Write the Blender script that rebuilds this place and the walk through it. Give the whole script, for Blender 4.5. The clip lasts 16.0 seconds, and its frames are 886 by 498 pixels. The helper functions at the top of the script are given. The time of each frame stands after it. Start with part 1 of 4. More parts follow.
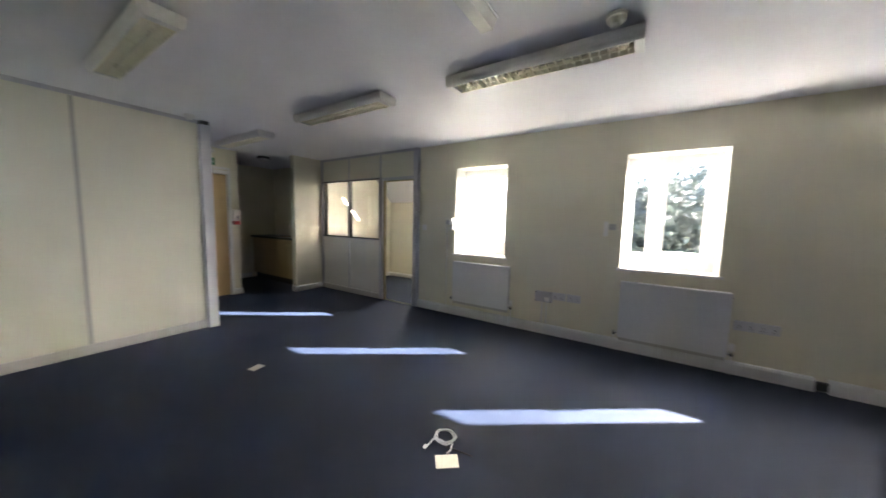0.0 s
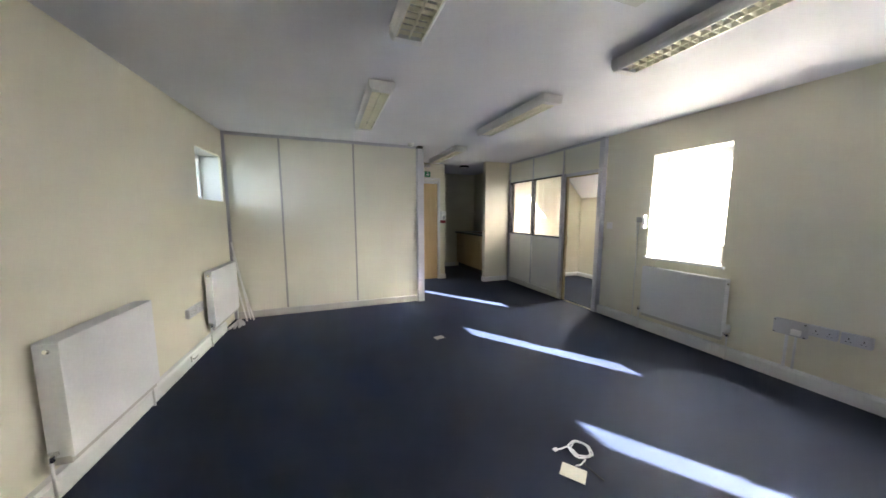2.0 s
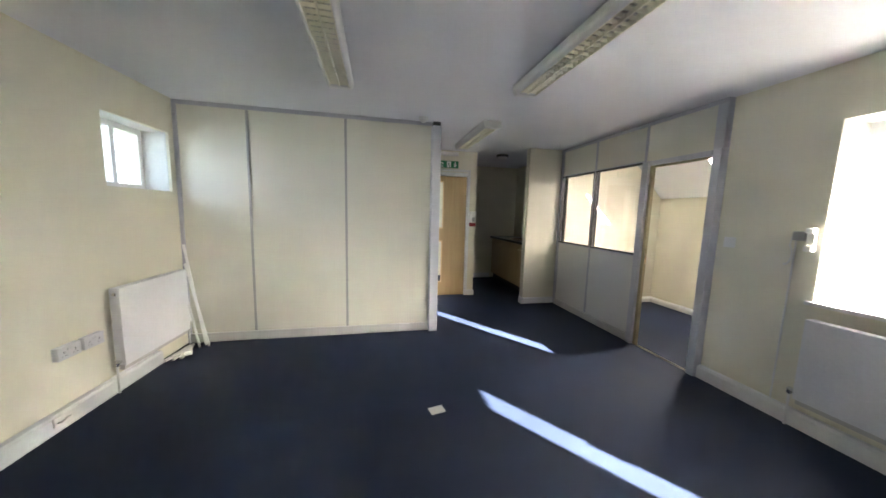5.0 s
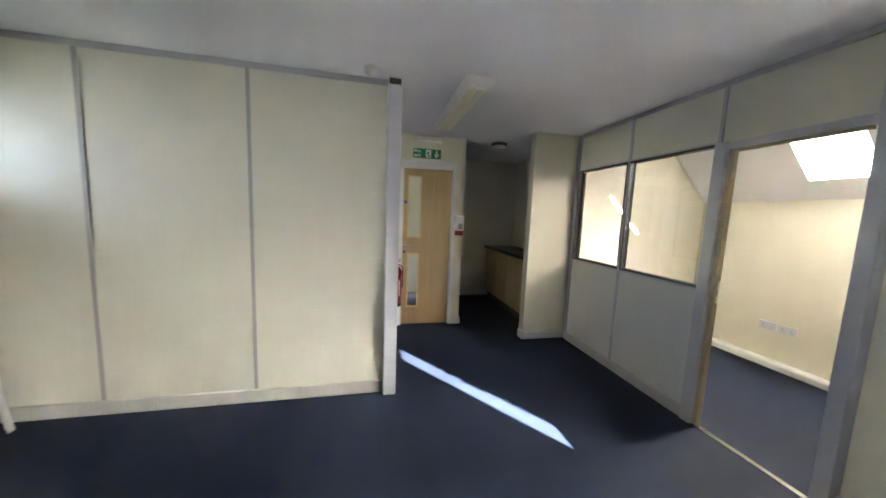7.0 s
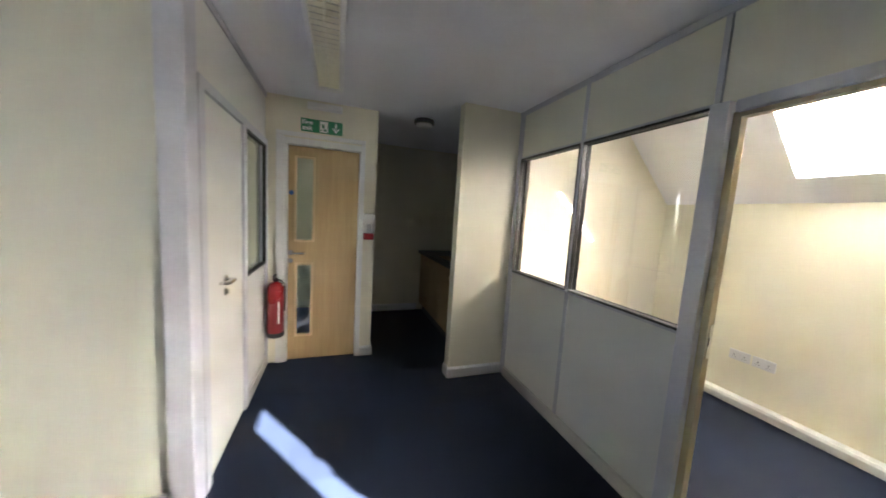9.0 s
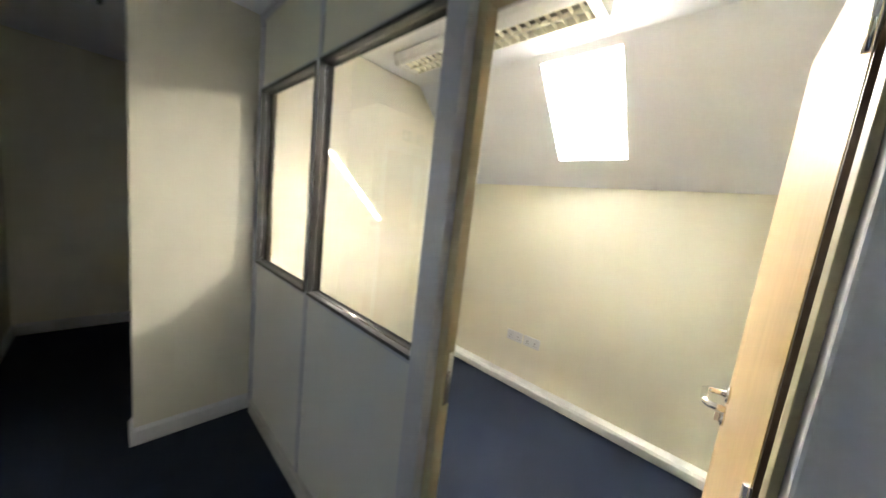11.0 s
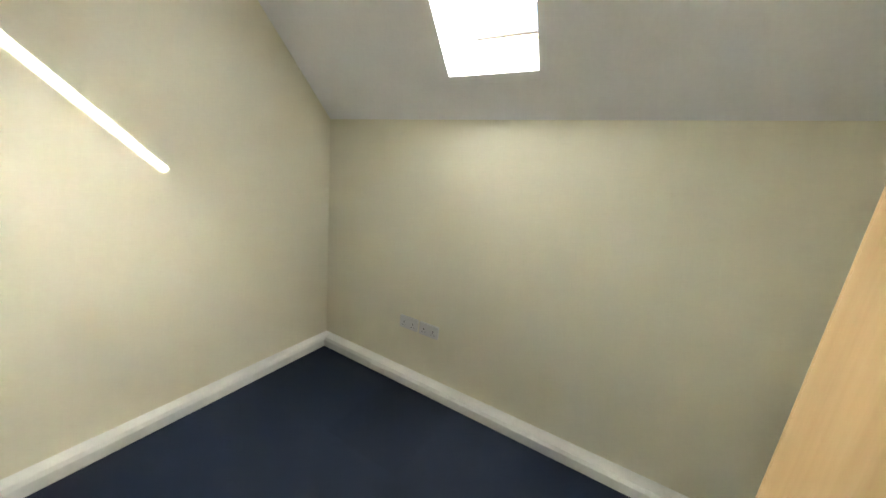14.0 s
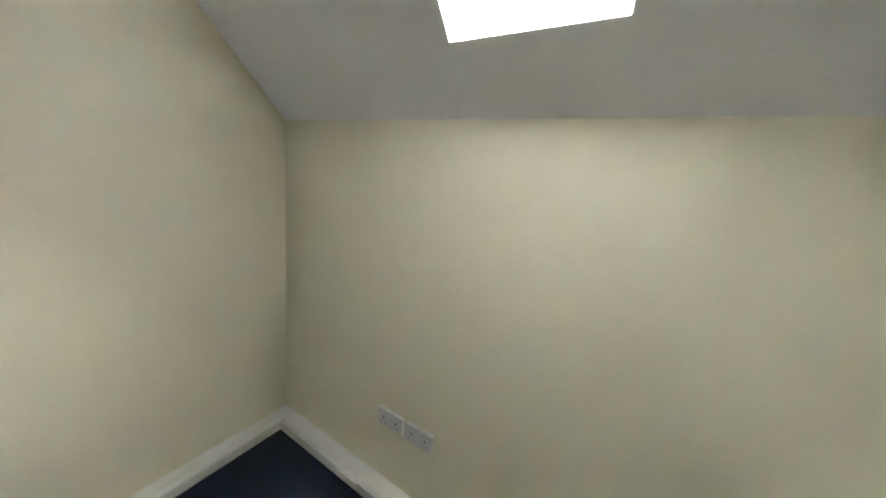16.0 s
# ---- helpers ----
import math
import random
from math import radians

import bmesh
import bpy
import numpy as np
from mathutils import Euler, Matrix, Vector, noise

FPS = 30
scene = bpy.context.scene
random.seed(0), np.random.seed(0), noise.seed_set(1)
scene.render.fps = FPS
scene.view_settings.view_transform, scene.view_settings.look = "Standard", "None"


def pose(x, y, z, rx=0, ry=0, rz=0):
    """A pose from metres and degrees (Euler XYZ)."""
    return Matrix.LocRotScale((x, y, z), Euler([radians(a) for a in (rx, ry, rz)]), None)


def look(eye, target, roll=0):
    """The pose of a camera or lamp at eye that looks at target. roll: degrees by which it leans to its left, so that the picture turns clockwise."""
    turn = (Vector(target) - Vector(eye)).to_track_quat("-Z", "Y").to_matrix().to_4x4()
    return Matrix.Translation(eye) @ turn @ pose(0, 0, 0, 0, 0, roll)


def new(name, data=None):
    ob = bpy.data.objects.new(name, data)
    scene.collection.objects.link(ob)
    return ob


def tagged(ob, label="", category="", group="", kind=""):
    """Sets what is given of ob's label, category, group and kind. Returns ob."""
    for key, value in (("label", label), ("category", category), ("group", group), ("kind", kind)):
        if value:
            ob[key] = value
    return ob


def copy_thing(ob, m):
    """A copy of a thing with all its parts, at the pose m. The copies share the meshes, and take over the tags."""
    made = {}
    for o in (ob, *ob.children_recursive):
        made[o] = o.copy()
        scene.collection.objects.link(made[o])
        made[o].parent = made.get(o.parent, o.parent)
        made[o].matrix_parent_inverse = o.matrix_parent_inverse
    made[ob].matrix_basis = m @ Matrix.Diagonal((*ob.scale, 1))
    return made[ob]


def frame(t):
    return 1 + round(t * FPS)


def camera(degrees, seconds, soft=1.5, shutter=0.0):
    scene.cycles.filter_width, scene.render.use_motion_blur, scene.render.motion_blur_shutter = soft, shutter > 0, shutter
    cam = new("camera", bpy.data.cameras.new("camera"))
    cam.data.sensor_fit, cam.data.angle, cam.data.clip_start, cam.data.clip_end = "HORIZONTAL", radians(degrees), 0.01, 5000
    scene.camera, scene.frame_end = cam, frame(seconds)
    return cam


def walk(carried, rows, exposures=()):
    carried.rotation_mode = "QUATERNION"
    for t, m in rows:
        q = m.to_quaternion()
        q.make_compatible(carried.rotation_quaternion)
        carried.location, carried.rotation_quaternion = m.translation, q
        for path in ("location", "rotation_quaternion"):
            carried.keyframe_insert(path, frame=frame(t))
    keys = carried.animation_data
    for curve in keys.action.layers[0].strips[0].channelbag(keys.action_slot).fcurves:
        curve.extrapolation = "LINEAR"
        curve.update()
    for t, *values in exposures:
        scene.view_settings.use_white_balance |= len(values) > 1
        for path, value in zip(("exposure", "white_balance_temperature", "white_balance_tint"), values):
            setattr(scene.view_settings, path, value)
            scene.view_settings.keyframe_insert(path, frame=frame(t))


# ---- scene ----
cam = camera(110.6, 16.0, 1.6, 0.5)
PATH = [
    (0, (1.431, 1.244, 1.371), (3.105, 2.322, 1.184), 1.3),
    (0.5, (1.514, 1.129, 1.453), (2.916, 2.539, 1.241), 0.2),
    (1, (1.582, 1.041, 1.433), (2.682, 2.7, 1.239), -0.2),
    (1.5, (1.607, 0.945, 1.424), (2.45, 2.746, 1.205), -0.1),
    (2, (1.616, 0.901, 1.418), (2.316, 2.76, 1.189), 0.0),
    (2.5, (1.663, 0.924, 1.42), (2.303, 2.8, 1.155), 0.3),
    (3, (1.813, 1.075, 1.442), (2.383, 2.979, 1.22), 0.5),
    (3.5, (1.96, 1.233, 1.423), (2.476, 3.153, 1.204), 0.9),
    (4, (2.126, 1.482, 1.431), (2.554, 3.424, 1.219), 1.4),
    (6.5, (2.671, 2.908, 1.455), (3.102, 4.841, 1.181), 1.9),
    (7, (2.883, 3.192, 1.479), (3.312, 5.133, 1.256), 2.3),
    (7.5, (3.064, 3.438, 1.474), (3.521, 5.37, 1.233), 2.7),
    (8, (3.26, 3.65, 1.49), (3.734, 5.578, 1.249), 2.8),
    (10.5, (4.336, 4.296, 1.496), (5.596, 5.836, 1.291), 5.7),
    (11, (4.6, 4.339, 1.481), (6.065, 5.676, 1.222), 6.7),
    (11.5, (4.829, 4.353, 1.444), (6.356, 5.612, 1.154), 6.3),
    (12, (5.036, 4.371, 1.448), (6.575, 5.604, 1.113), 6.0),
    (12.5, (5.167, 4.442, 1.42), (6.739, 5.609, 1.014), 6.0),
    (13, (5.321, 4.478, 1.434), (6.92, 5.601, 1.008), 6.0),
    (13.5, (5.379, 4.489, 1.427), (7.044, 5.502, 0.98), 6.1),
    (14, (5.403, 4.494, 1.429), (7.122, 5.413, 0.984), 6.0),
    (14.5, (5.44, 4.503, 1.442), (7.169, 5.396, 0.983), 6.1),
    (15, (5.625, 4.557, 1.453), (7.369, 5.455, 1.06), 6.0),
    (15.5, (5.813, 4.677, 1.503), (7.565, 5.556, 1.107), 6.3),
    (16, (6.063, 4.826, 1.547), (7.754, 5.805, 1.12), 6.2),
]
EXPOSURES = [(0, -0.5, 16, 6400), (1.5, -0.1, 16, 6350), (3.5, 0.06, 16, 6350), (7, 0.0, 15, 6400), (8, 0.03, 15, 6400), (10.5, 0.0, 13, 6400), (11.0, -0.08, 11, 6400), (12.0, -0.50, 9, 6350), (13.0, -0.82, 7, 6350), (14.5, -0.99, 8, 6200), (16.0, -1.28, 9, 6000)]
BASE_STOPS = 5.70
walk(cam, [(t, look(eye, target, roll)) for t, eye, target, roll in PATH], [(t, BASE_STOPS + e, kelvin, tint) for t, e, tint, kelvin in EXPOSURES])

# ---- world, sun and exposure ----
SUN_DIR = Vector((-1.0, 1.39, -0.835)).normalized()      # the way the sunlight travels
world = bpy.data.worlds.new("sky")
scene.world = world
world.use_nodes = True
wn = world.node_tree.nodes
sky = wn.new("ShaderNodeTexSky")
sky.sky_type, sky.sun_disc = "NISHITA", False
sky.sun_elevation = math.asin(-SUN_DIR.z)
sky.sun_rotation = math.atan2(-SUN_DIR.x, -SUN_DIR.y)
world.node_tree.links.new(sky.outputs[0], wn["Background"].inputs[0])
wn["Background"].inputs[1].default_value = 0.046
sun = new("sun", bpy.data.lights.new("sun", "SUN"))
sun.data.energy, sun.data.angle, sun.data.color = 5.0, radians(0.5), (1.0, 0.94, 0.82)
sun.matrix_world = look((8, -4, 6), Vector((8, -4, 6)) + SUN_DIR)



def sky_lamp(name, x, y, z, to, sx, sy, watts, color, spread=180):
    """Stands in a window's opening for the light of the sky."""
    lamp = new(name, bpy.data.lights.new(name, "AREA"))
    lamp.data.shape, lamp.data.size, lamp.data.size_y = "RECTANGLE", sx, sy
    lamp.data.energy, lamp.data.color = watts, color
    lamp.data.spread = radians(spread)
    lamp.matrix_world = look((x, y, z), to)


sky_lamp("roof_window_sky", 6.906, 5.132, 2.436, (6.906 - 0.7, 5.132, 2.436 - 0.7), 0.40, 0.40, 0.85, (1.0, 0.93, 0.80))
sky_lamp("west_window_sky", 0.05, 5.12, 1.85, (1.0, 5.60, 1.68), 0.46, 0.46, 0.03, (0.66, 0.80, 1.0), 75)

CH = 2.46           # ceiling height
WX, WT = 5.26, 0.36  # window wall: room face, thickness
PY = 5.64           # end partition face
OX = 5.205           # office partition face


def bsdf(name, rough, metal=0.0, spec=0.5):
    m = bpy.data.materials.new(name)
    m.use_nodes = True
    b = m.node_tree.nodes["Principled BSDF"]
    b.inputs["Roughness"].default_value, b.inputs["Metallic"].default_value = rough, metal
    b.inputs["Specular IOR Level"].default_value = spec
    return m, m.node_tree, b


def noise_node(t, vec, scale, detail=4, rough=0.55):
    n = t.nodes.new("ShaderNodeTexNoise")
    n.inputs["Scale"].default_value, n.inputs["Detail"].default_value, n.inputs["Roughness"].default_value = scale, detail, rough
    t.links.new(vec, n.inputs["Vector"])
    return n.outputs["Fac"]


def ranged(t, value, lo, hi, a=0.3, b=0.7):
    r = t.nodes.new("ShaderNodeMapRange")
    for key, v in (("From Min", a), ("From Max", b), ("To Min", lo), ("To Max", hi)):
        r.inputs[key].default_value = v
    t.links.new(value, r.inputs["Value"])
    return r.outputs[0]


def math_node(t, op, a, b):
    n = t.nodes.new("ShaderNodeMath")
    n.operation = op
    for k, v in enumerate((a, b)):
        if isinstance(v, (int, float)):
            n.inputs[k].default_value = v
        else:
            t.links.new(v, n.inputs[k])
    return n.outputs[0]


def mat(name, color, rough=0.6, metal=0.0, vary=0.05, scale=2.0, fine=0.03, fscale=60.0, bump=0.0, bscale=150.0, spec=0.5, per_object=0.0, stretch=(1, 1, 1), deep=0.003):
    """Paint-like surface: large and fine tone variation, roughness variation and fine relief."""
    m, t, b = bsdf(name, rough, metal, spec)
    co = t.nodes.new("ShaderNodeNewGeometry")
    mp = t.nodes.new("ShaderNodeMapping")
    mp.inputs["Scale"].default_value = stretch
    t.links.new(co.outputs["Position"], mp.inputs["Vector"])
    v = mp.outputs[0]
    big, small = noise_node(t, v, scale), noise_node(t, v, fscale, 3)
    tone = math_node(t, "MULTIPLY", ranged(t, big, 1 - vary, 1 + vary), ranged(t, small, 1 - fine, 1 + fine))
    if per_object:
        oi = t.nodes.new("ShaderNodeObjectInfo")
        tone = math_node(t, "MULTIPLY", tone, ranged(t, oi.outputs["Random"], 1 - per_object, 1 + per_object, 0, 1))
    hsv = t.nodes.new("ShaderNodeHueSaturation")
    hsv.inputs["Color"].default_value = (*color, 1)
    t.links.new(tone, hsv.inputs["Value"])
    t.links.new(hsv.outputs[0], b.inputs["Base Color"])
    t.links.new(ranged(t, big, max(rough - 0.02, 0.03), min(rough + 0.02, 1)), b.inputs["Roughness"])
    if bump:
        bp = t.nodes.new("ShaderNodeBump")
        bp.inputs["Strength"].default_value, bp.inputs["Distance"].default_value = bump, deep
        t.links.new(noise_node(t, v, bscale, 3), bp.inputs["Height"])
        t.links.new(bp.outputs[0], b.inputs["Normal"])
    return m


def wood_mat(name, light, dark, stretch, rough=0.38):
    """Veneer with a fine straight grain along the least stretched axis."""
    m, t, b = bsdf(name, rough)
    co = t.nodes.new("ShaderNodeTexCoord")
    mp = t.nodes.new("ShaderNodeMapping")
    mp.inputs["Scale"].default_value = stretch
    t.links.new(co.outputs["Object"], mp.inputs["Vector"])
    a, c = noise_node(t, mp.outputs[0], 1.0, 6, 0.6), noise_node(t, mp.outputs[0], 4.0, 4, 0.6)
    f = math_node(t, "ADD", math_node(t, "MULTIPLY", ranged(t, a, 0, 1), 0.65), math_node(t, "MULTIPLY", ranged(t, c, 0, 1), 0.35))
    mx = t.nodes.new("ShaderNodeMix")
    mx.data_type = "RGBA"
    mx.inputs[6].default_value, mx.inputs[7].default_value = (*dark, 1), (*light, 1)
    t.links.new(f, mx.inputs[0])
    t.links.new(mx.outputs[2], b.inputs["Base Color"])
    bp = t.nodes.new("ShaderNodeBump")
    bp.inputs["Strength"].default_value, bp.inputs["Distance"].default_value = 0.1, 0.001
    t.links.new(c, bp.inputs["Height"])
    t.links.new(bp.outputs[0], b.inputs["Normal"])
    return m


def glass_mat(name, tint=(1, 1, 1)):
    m, t, b = bsdf(name, 0.0)
    b.inputs["Base Color"].default_value = (*tint, 1)
    b.inputs["Transmission Weight"].default_value, b.inputs["IOR"].default_value = 1.0, 1.45
    return m


CREAM = mat("cream_wall_paint", (0.74, 0.705, 0.565), 0.5, vary=0.03, scale=1.1, fine=0.012, bump=0.04, bscale=200)
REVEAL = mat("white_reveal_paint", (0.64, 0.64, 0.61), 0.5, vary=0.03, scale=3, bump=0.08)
CEILING = mat("ceiling_emulsion", (0.82, 0.82, 0.85), 0.8, vary=0.03, scale=1.2, fine=0.015, bump=0.1, bscale=180)
WHITE = mat("white_gloss_paint", (0.74, 0.74, 0.72), 0.32, vary=0.03, scale=5, bump=0.05, bscale=90)
SOCKET_WHITE = mat("aged_white_plastic", (0.61, 0.61, 0.62), 0.35, vary=0.02, scale=8)
PLASTIC = mat("white_plastic", (0.80, 0.79, 0.76), 0.35, vary=0.02, scale=8)
PVC = mat("white_window_plastic", (0.83, 0.83, 0.82), 0.3, vary=0.02, scale=8)
ENAMEL = mat("white_radiator_enamel", (0.74, 0.74, 0.74), 0.42, vary=0.012, scale=3)
CARPET = mat("blue_carpet", (0.0125, 0.0195, 0.0400), 0.60, vary=0.26, scale=0.9, fine=0.25, fscale=420, bump=0.45, bscale=650, spec=0.20, per_object=0.10, deep=0.004)
SLAB = mat("carpet_backing", (0.03, 0.035, 0.05), 0.95)
ALU = mat("grey_painted_aluminium", (0.44, 0.44, 0.475), 0.38, 0.0, vary=0.03, scale=4)
JOINT = mat("grey_joint_strip", (0.34, 0.33, 0.31), 0.4, 0.0, vary=0.03, scale=4)
LILAC = mat("pale_grey_aluminium", (0.50, 0.50, 0.54), 0.35, 0.0, vary=0.03, scale=4)
PANEL = mat("cream_vinyl_panel", (0.64, 0.62, 0.515), 0.42, vary=0.015, scale=0.9, fine=0.01, bump=0.015, bscale=400)
PALE_PANEL = mat("pale_vinyl_panel", (0.64, 0.63, 0.59), 0.42, vary=0.015, scale=0.9, fine=0.01, bump=0.015, bscale=400)
# skirting colour, reused for the painted shade under radiators
SKIRT = mat("grey_beige_skirting_and_shade", (0.50, 0.485, 0.45), 0.45, vary=0.04, scale=3)
GASKET = mat("black_rubber", (0.015, 0.015, 0.015), 0.5)
# dark plastic parts, and blocks that paint the shade in open gaps
DARK = mat("dark_plastic_and_shade", (0.03, 0.03, 0.03), 0.45)
BEECH = wood_mat("beech_veneer", (0.53, 0.375, 0.19), (0.43, 0.29, 0.135), (22, 22, 1.1))
BEADING = wood_mat("pale_beech_beading", (0.75, 0.58, 0.34), (0.66, 0.48, 0.26), (30, 30, 2))
CHROME = mat("polished_steel", (0.75, 0.74, 0.72), 0.14, 1.0, vary=0.03)
BRASS = mat("dull_brass", (0.62, 0.48, 0.24), 0.3, 1.0)
RED = mat("red_enamel", (0.24, 0.010, 0.012), 0.28, vary=0.04)
GREEN = mat("green_sign", (0.015, 0.20, 0.085), 0.4, vary=0.03)
BLUE = mat("blue_sign", (0.02, 0.10, 0.35), 0.4)
SIGN_WHITE = mat("sign_white", (0.85, 0.86, 0.84), 0.45)
WORKTOP = mat("dark_laminate", (0.035, 0.033, 0.032), 0.28, vary=0.3, scale=40)
LOUVRE = mat("aged_cream_louvre", (0.95, 0.92, 0.76), 0.28, 0.0, vary=0.03)
LAMP_TUBE = mat("fluorescent_tube_glass", (0.70, 0.69, 0.64), 0.25)
REFLECTOR = mat("dull_reflector", (0.75, 0.74, 0.68), 0.22, 0.9)
FITTING = mat("white_steel_fitting", (0.80, 0.80, 0.78), 0.4, vary=0.02)
PAPER = mat("buff_card", (0.72, 0.68, 0.55), 0.7, vary=0.05, scale=20)
CORD = mat("white_cable", (0.72, 0.72, 0.70), 0.45)
PENCIL = mat("black_lacquer", (0.015, 0.015, 0.02), 0.35)
TAN = mat("tan_lining", (0.38, 0.32, 0.20), 0.45, vary=0.05, scale=4)
PANE = glass_mat("window_glass")
BARK = mat("bark", (0.10, 0.075, 0.05), 0.9, vary=0.3, scale=8, bump=0.6, bscale=20, deep=0.02)
LEAF = mat("leaf_green", (0.045, 0.060, 0.058), 0.5, vary=0.4, scale=1.5, per_object=0.1)
GRASS = mat("rough_grass", (0.05, 0.07, 0.03), 0.9, vary=0.35, scale=0.3, bump=0.5, bscale=6, deep=0.05)


def box(bm, a, b):
    """Adds a box between two corners."""
    x0, x1 = sorted((a[0], b[0]))
    y0, y1 = sorted((a[1], b[1]))
    z0, z1 = sorted((a[2], b[2]))
    v = [bm.verts.new(p) for p in ((x0, y0, z0), (x1, y0, z0), (x1, y1, z0), (x0, y1, z0), (x0, y0, z1), (x1, y0, z1), (x1, y1, z1), (x0, y1, z1))]
    for f in ((3, 2, 1, 0), (4, 5, 6, 7), (0, 1, 5, 4), (1, 2, 6, 5), (2, 3, 7, 6), (3, 0, 4, 7)):
        bm.faces.new([v[n] for n in f])
    return v


def bevel(bm, width, segments=2):
    bmesh.ops.bevel(bm, geom=list(bm.edges), offset=width, segments=segments, profile=0.6, affect="EDGES", clamp_overlap=True)
    return bm


def boxes(*pairs, round_by=0.0):
    bm = bmesh.new()
    for a, b in pairs:
        box(bm, a, b)
    if round_by:
        bevel(bm, round_by)
    return bm


def tube(bm, points, r, sides=10, closed=False):
    """A round bar along points, added to bm."""
    pts = [Vector(p) for p in points]
    n = len(pts)
    rings, side = [], None
    for i, p in enumerate(pts):
        d = (pts[(i + 1) % n] - pts[i - 1]) if closed else (pts[min(i + 1, n - 1)] - pts[max(i - 1, 0)])
        d.normalize()
        if side is None:
            side = d.cross(Vector((0, 0, 1)) if abs(d.z) < 0.9 else Vector((1, 0, 0))).normalized()
        side = (side - d * side.dot(d)).normalized()
        up = d.cross(side)
        rings.append([bm.verts.new(p + r * (math.cos(2 * math.pi * k / sides) * side + math.sin(2 * math.pi * k / sides) * up)) for k in range(sides)])
    for i in range(n if closed else n - 1):
        a, b = rings[i], rings[(i + 1) % n]
        for k in range(sides):
            f = bm.faces.new((a[k], a[(k + 1) % sides], b[(k + 1) % sides], b[k]))
            f.smooth = True
    if not closed:
        bm.faces.new(rings[0][::-1])
        bm.faces.new(rings[-1])
    return bm


def lathe(bm, profile, centre=(0, 0, 0), axis="z", sides=24):
    """A turned body: profile of (radius, height) along an axis."""
    rings = []
    for r, h in profile:
        ring = []
        for k in range(sides):
            c, s = r * math.cos(2 * math.pi * k / sides), r * math.sin(2 * math.pi * k / sides)
            p = {"z": (c, s, h), "x": (h, c, s), "y": (s, h, c)}[axis]
            ring.append(bm.verts.new(Vector(centre) + Vector(p)))
        rings.append(ring)
    for a, b in zip(rings, rings[1:]):
        for k in range(sides):
            bm.faces.new((a[k], a[(k + 1) % sides], b[(k + 1) % sides], b[k])).smooth = True
    bm.faces.new(rings[0][::-1])
    bm.faces.new(rings[-1])
    return bm


def part(name, bm, material, parent=None, label=""):
    """Links a bmesh as one mesh object, under a thing or a part."""
    me = bpy.data.meshes.new(name)
    bmesh.ops.recalc_face_normals(bm, faces=list(bm.faces))
    bm.to_mesh(me)
    bm.free()
    me.materials.append(material)
    ob = new(name, me)
    ob.parent = parent
    if label:
        ob["label"] = label
    return ob


def thing(name, label, category, m=None, group="", kind=""):
    """An Empty at a thing's base, to which its parts belong."""
    ob = new(name)
    ob.empty_display_size = 0.1
    if m is not None:
        ob.matrix_world = m
    return tagged(ob, label, category, group, kind)


def structure(name, bm, material, label=""):
    return tagged(part(name, bm, material), label or name.replace("_", " "), "", "", "structure")


def wall_with_holes(axis, face, back, lo, hi, z0, z1, holes):
    """Boxes of a wall whose long side runs along y ("x" wall) or x ("y" wall); holes: (lo, hi, z0, z1)."""
    bm = bmesh.new()

    def put(a, b, c, d):
        if b - a > 1e-4 and d - c > 1e-4:
            if axis == "x":
                box(bm, (face, a, c), (back, b, d))
            else:
                box(bm, (a, face, c), (b, back, d))
    at = lo
    for a, b, c, d in sorted(holes):
        put(at, a, z0, z1)
        put(a, b, z0, c)
        put(a, b, d, z1)
        at = b
    put(at, hi, z0, z1)
    return bm


def setting(name, label):
    """An Empty of the setting, whose pieces are its children."""
    ob = new(name)
    ob.empty_display_size = 0.1
    return tagged(ob, label, "", "", "structure")


# ---- large structure ----
BACK = -4.4
WINDOWS = [(-1.28, -0.45), (0.60, 1.42), (2.74, 3.505)]
WZ0, WZ1 = 0.895, 2.105
TOP = 2.66


def left_x(y):
    return 0.40 - 0.05 * (PY - y)


floor = structure("floor", boxes(((-1.4, BACK - 0.4, -0.25), (7.7, 9.4, -0.007))), SLAB, "dark blue carpet tile floor")
bm = boxes(((-1.4, BACK - 0.4, CH), (OX + 0.06, 9.4, CH + 0.35)))
box(bm, (OX + 0.062, 6.62, CH), (5.62, 9.4, CH + 0.35))
structure("ceiling", bm, CEILING, "white painted plaster ceiling")
structure("wall_east", wall_with_holes("x", WX, WX + WT, BACK, 4.155, -0.01, TOP, [(a, b, WZ0, WZ1) for a, b in WINDOWS]), CREAM, "cream painted wall with deep window openings")
SWY0, SWY1, SWZ0, SWZ1 = 4.865, 5.565, 1.57, 2.125
bm = wall_with_holes("x", 0, -0.35, BACK - 0.3, 6.2, -0.01, TOP, [(SWY0, SWY1, SWZ0, SWZ1)])
for v in bm.verts:
    v.co.x += left_x(v.co.y)
structure("wall_west", bm, CREAM, "cream painted wall with a small high window")
structure("wall_south", boxes(((-1.4, BACK, -0.01), (5.6, BACK - 0.2, TOP))), CREAM, "plain cream painted end wall")
structure("wall_north", wall_with_holes("y", 7.14, 7.24, 2.2, 4.01, -0.01, TOP, [(3.165, 3.878, -0.01, 2.11)]), CREAM, "cream painted wall round the fire door")
structure("wall_alcove_west", boxes(((4.01, 7.242, -0.01), (3.91, 8.58, TOP))), CREAM, "cream painted side wall of the kitchen alcove")
structure("wall_alcove_north", boxes(((3.9, 8.582, -0.01), (5.6, 8.72, TOP))), CREAM, "cream painted back wall of the kitchen alcove")
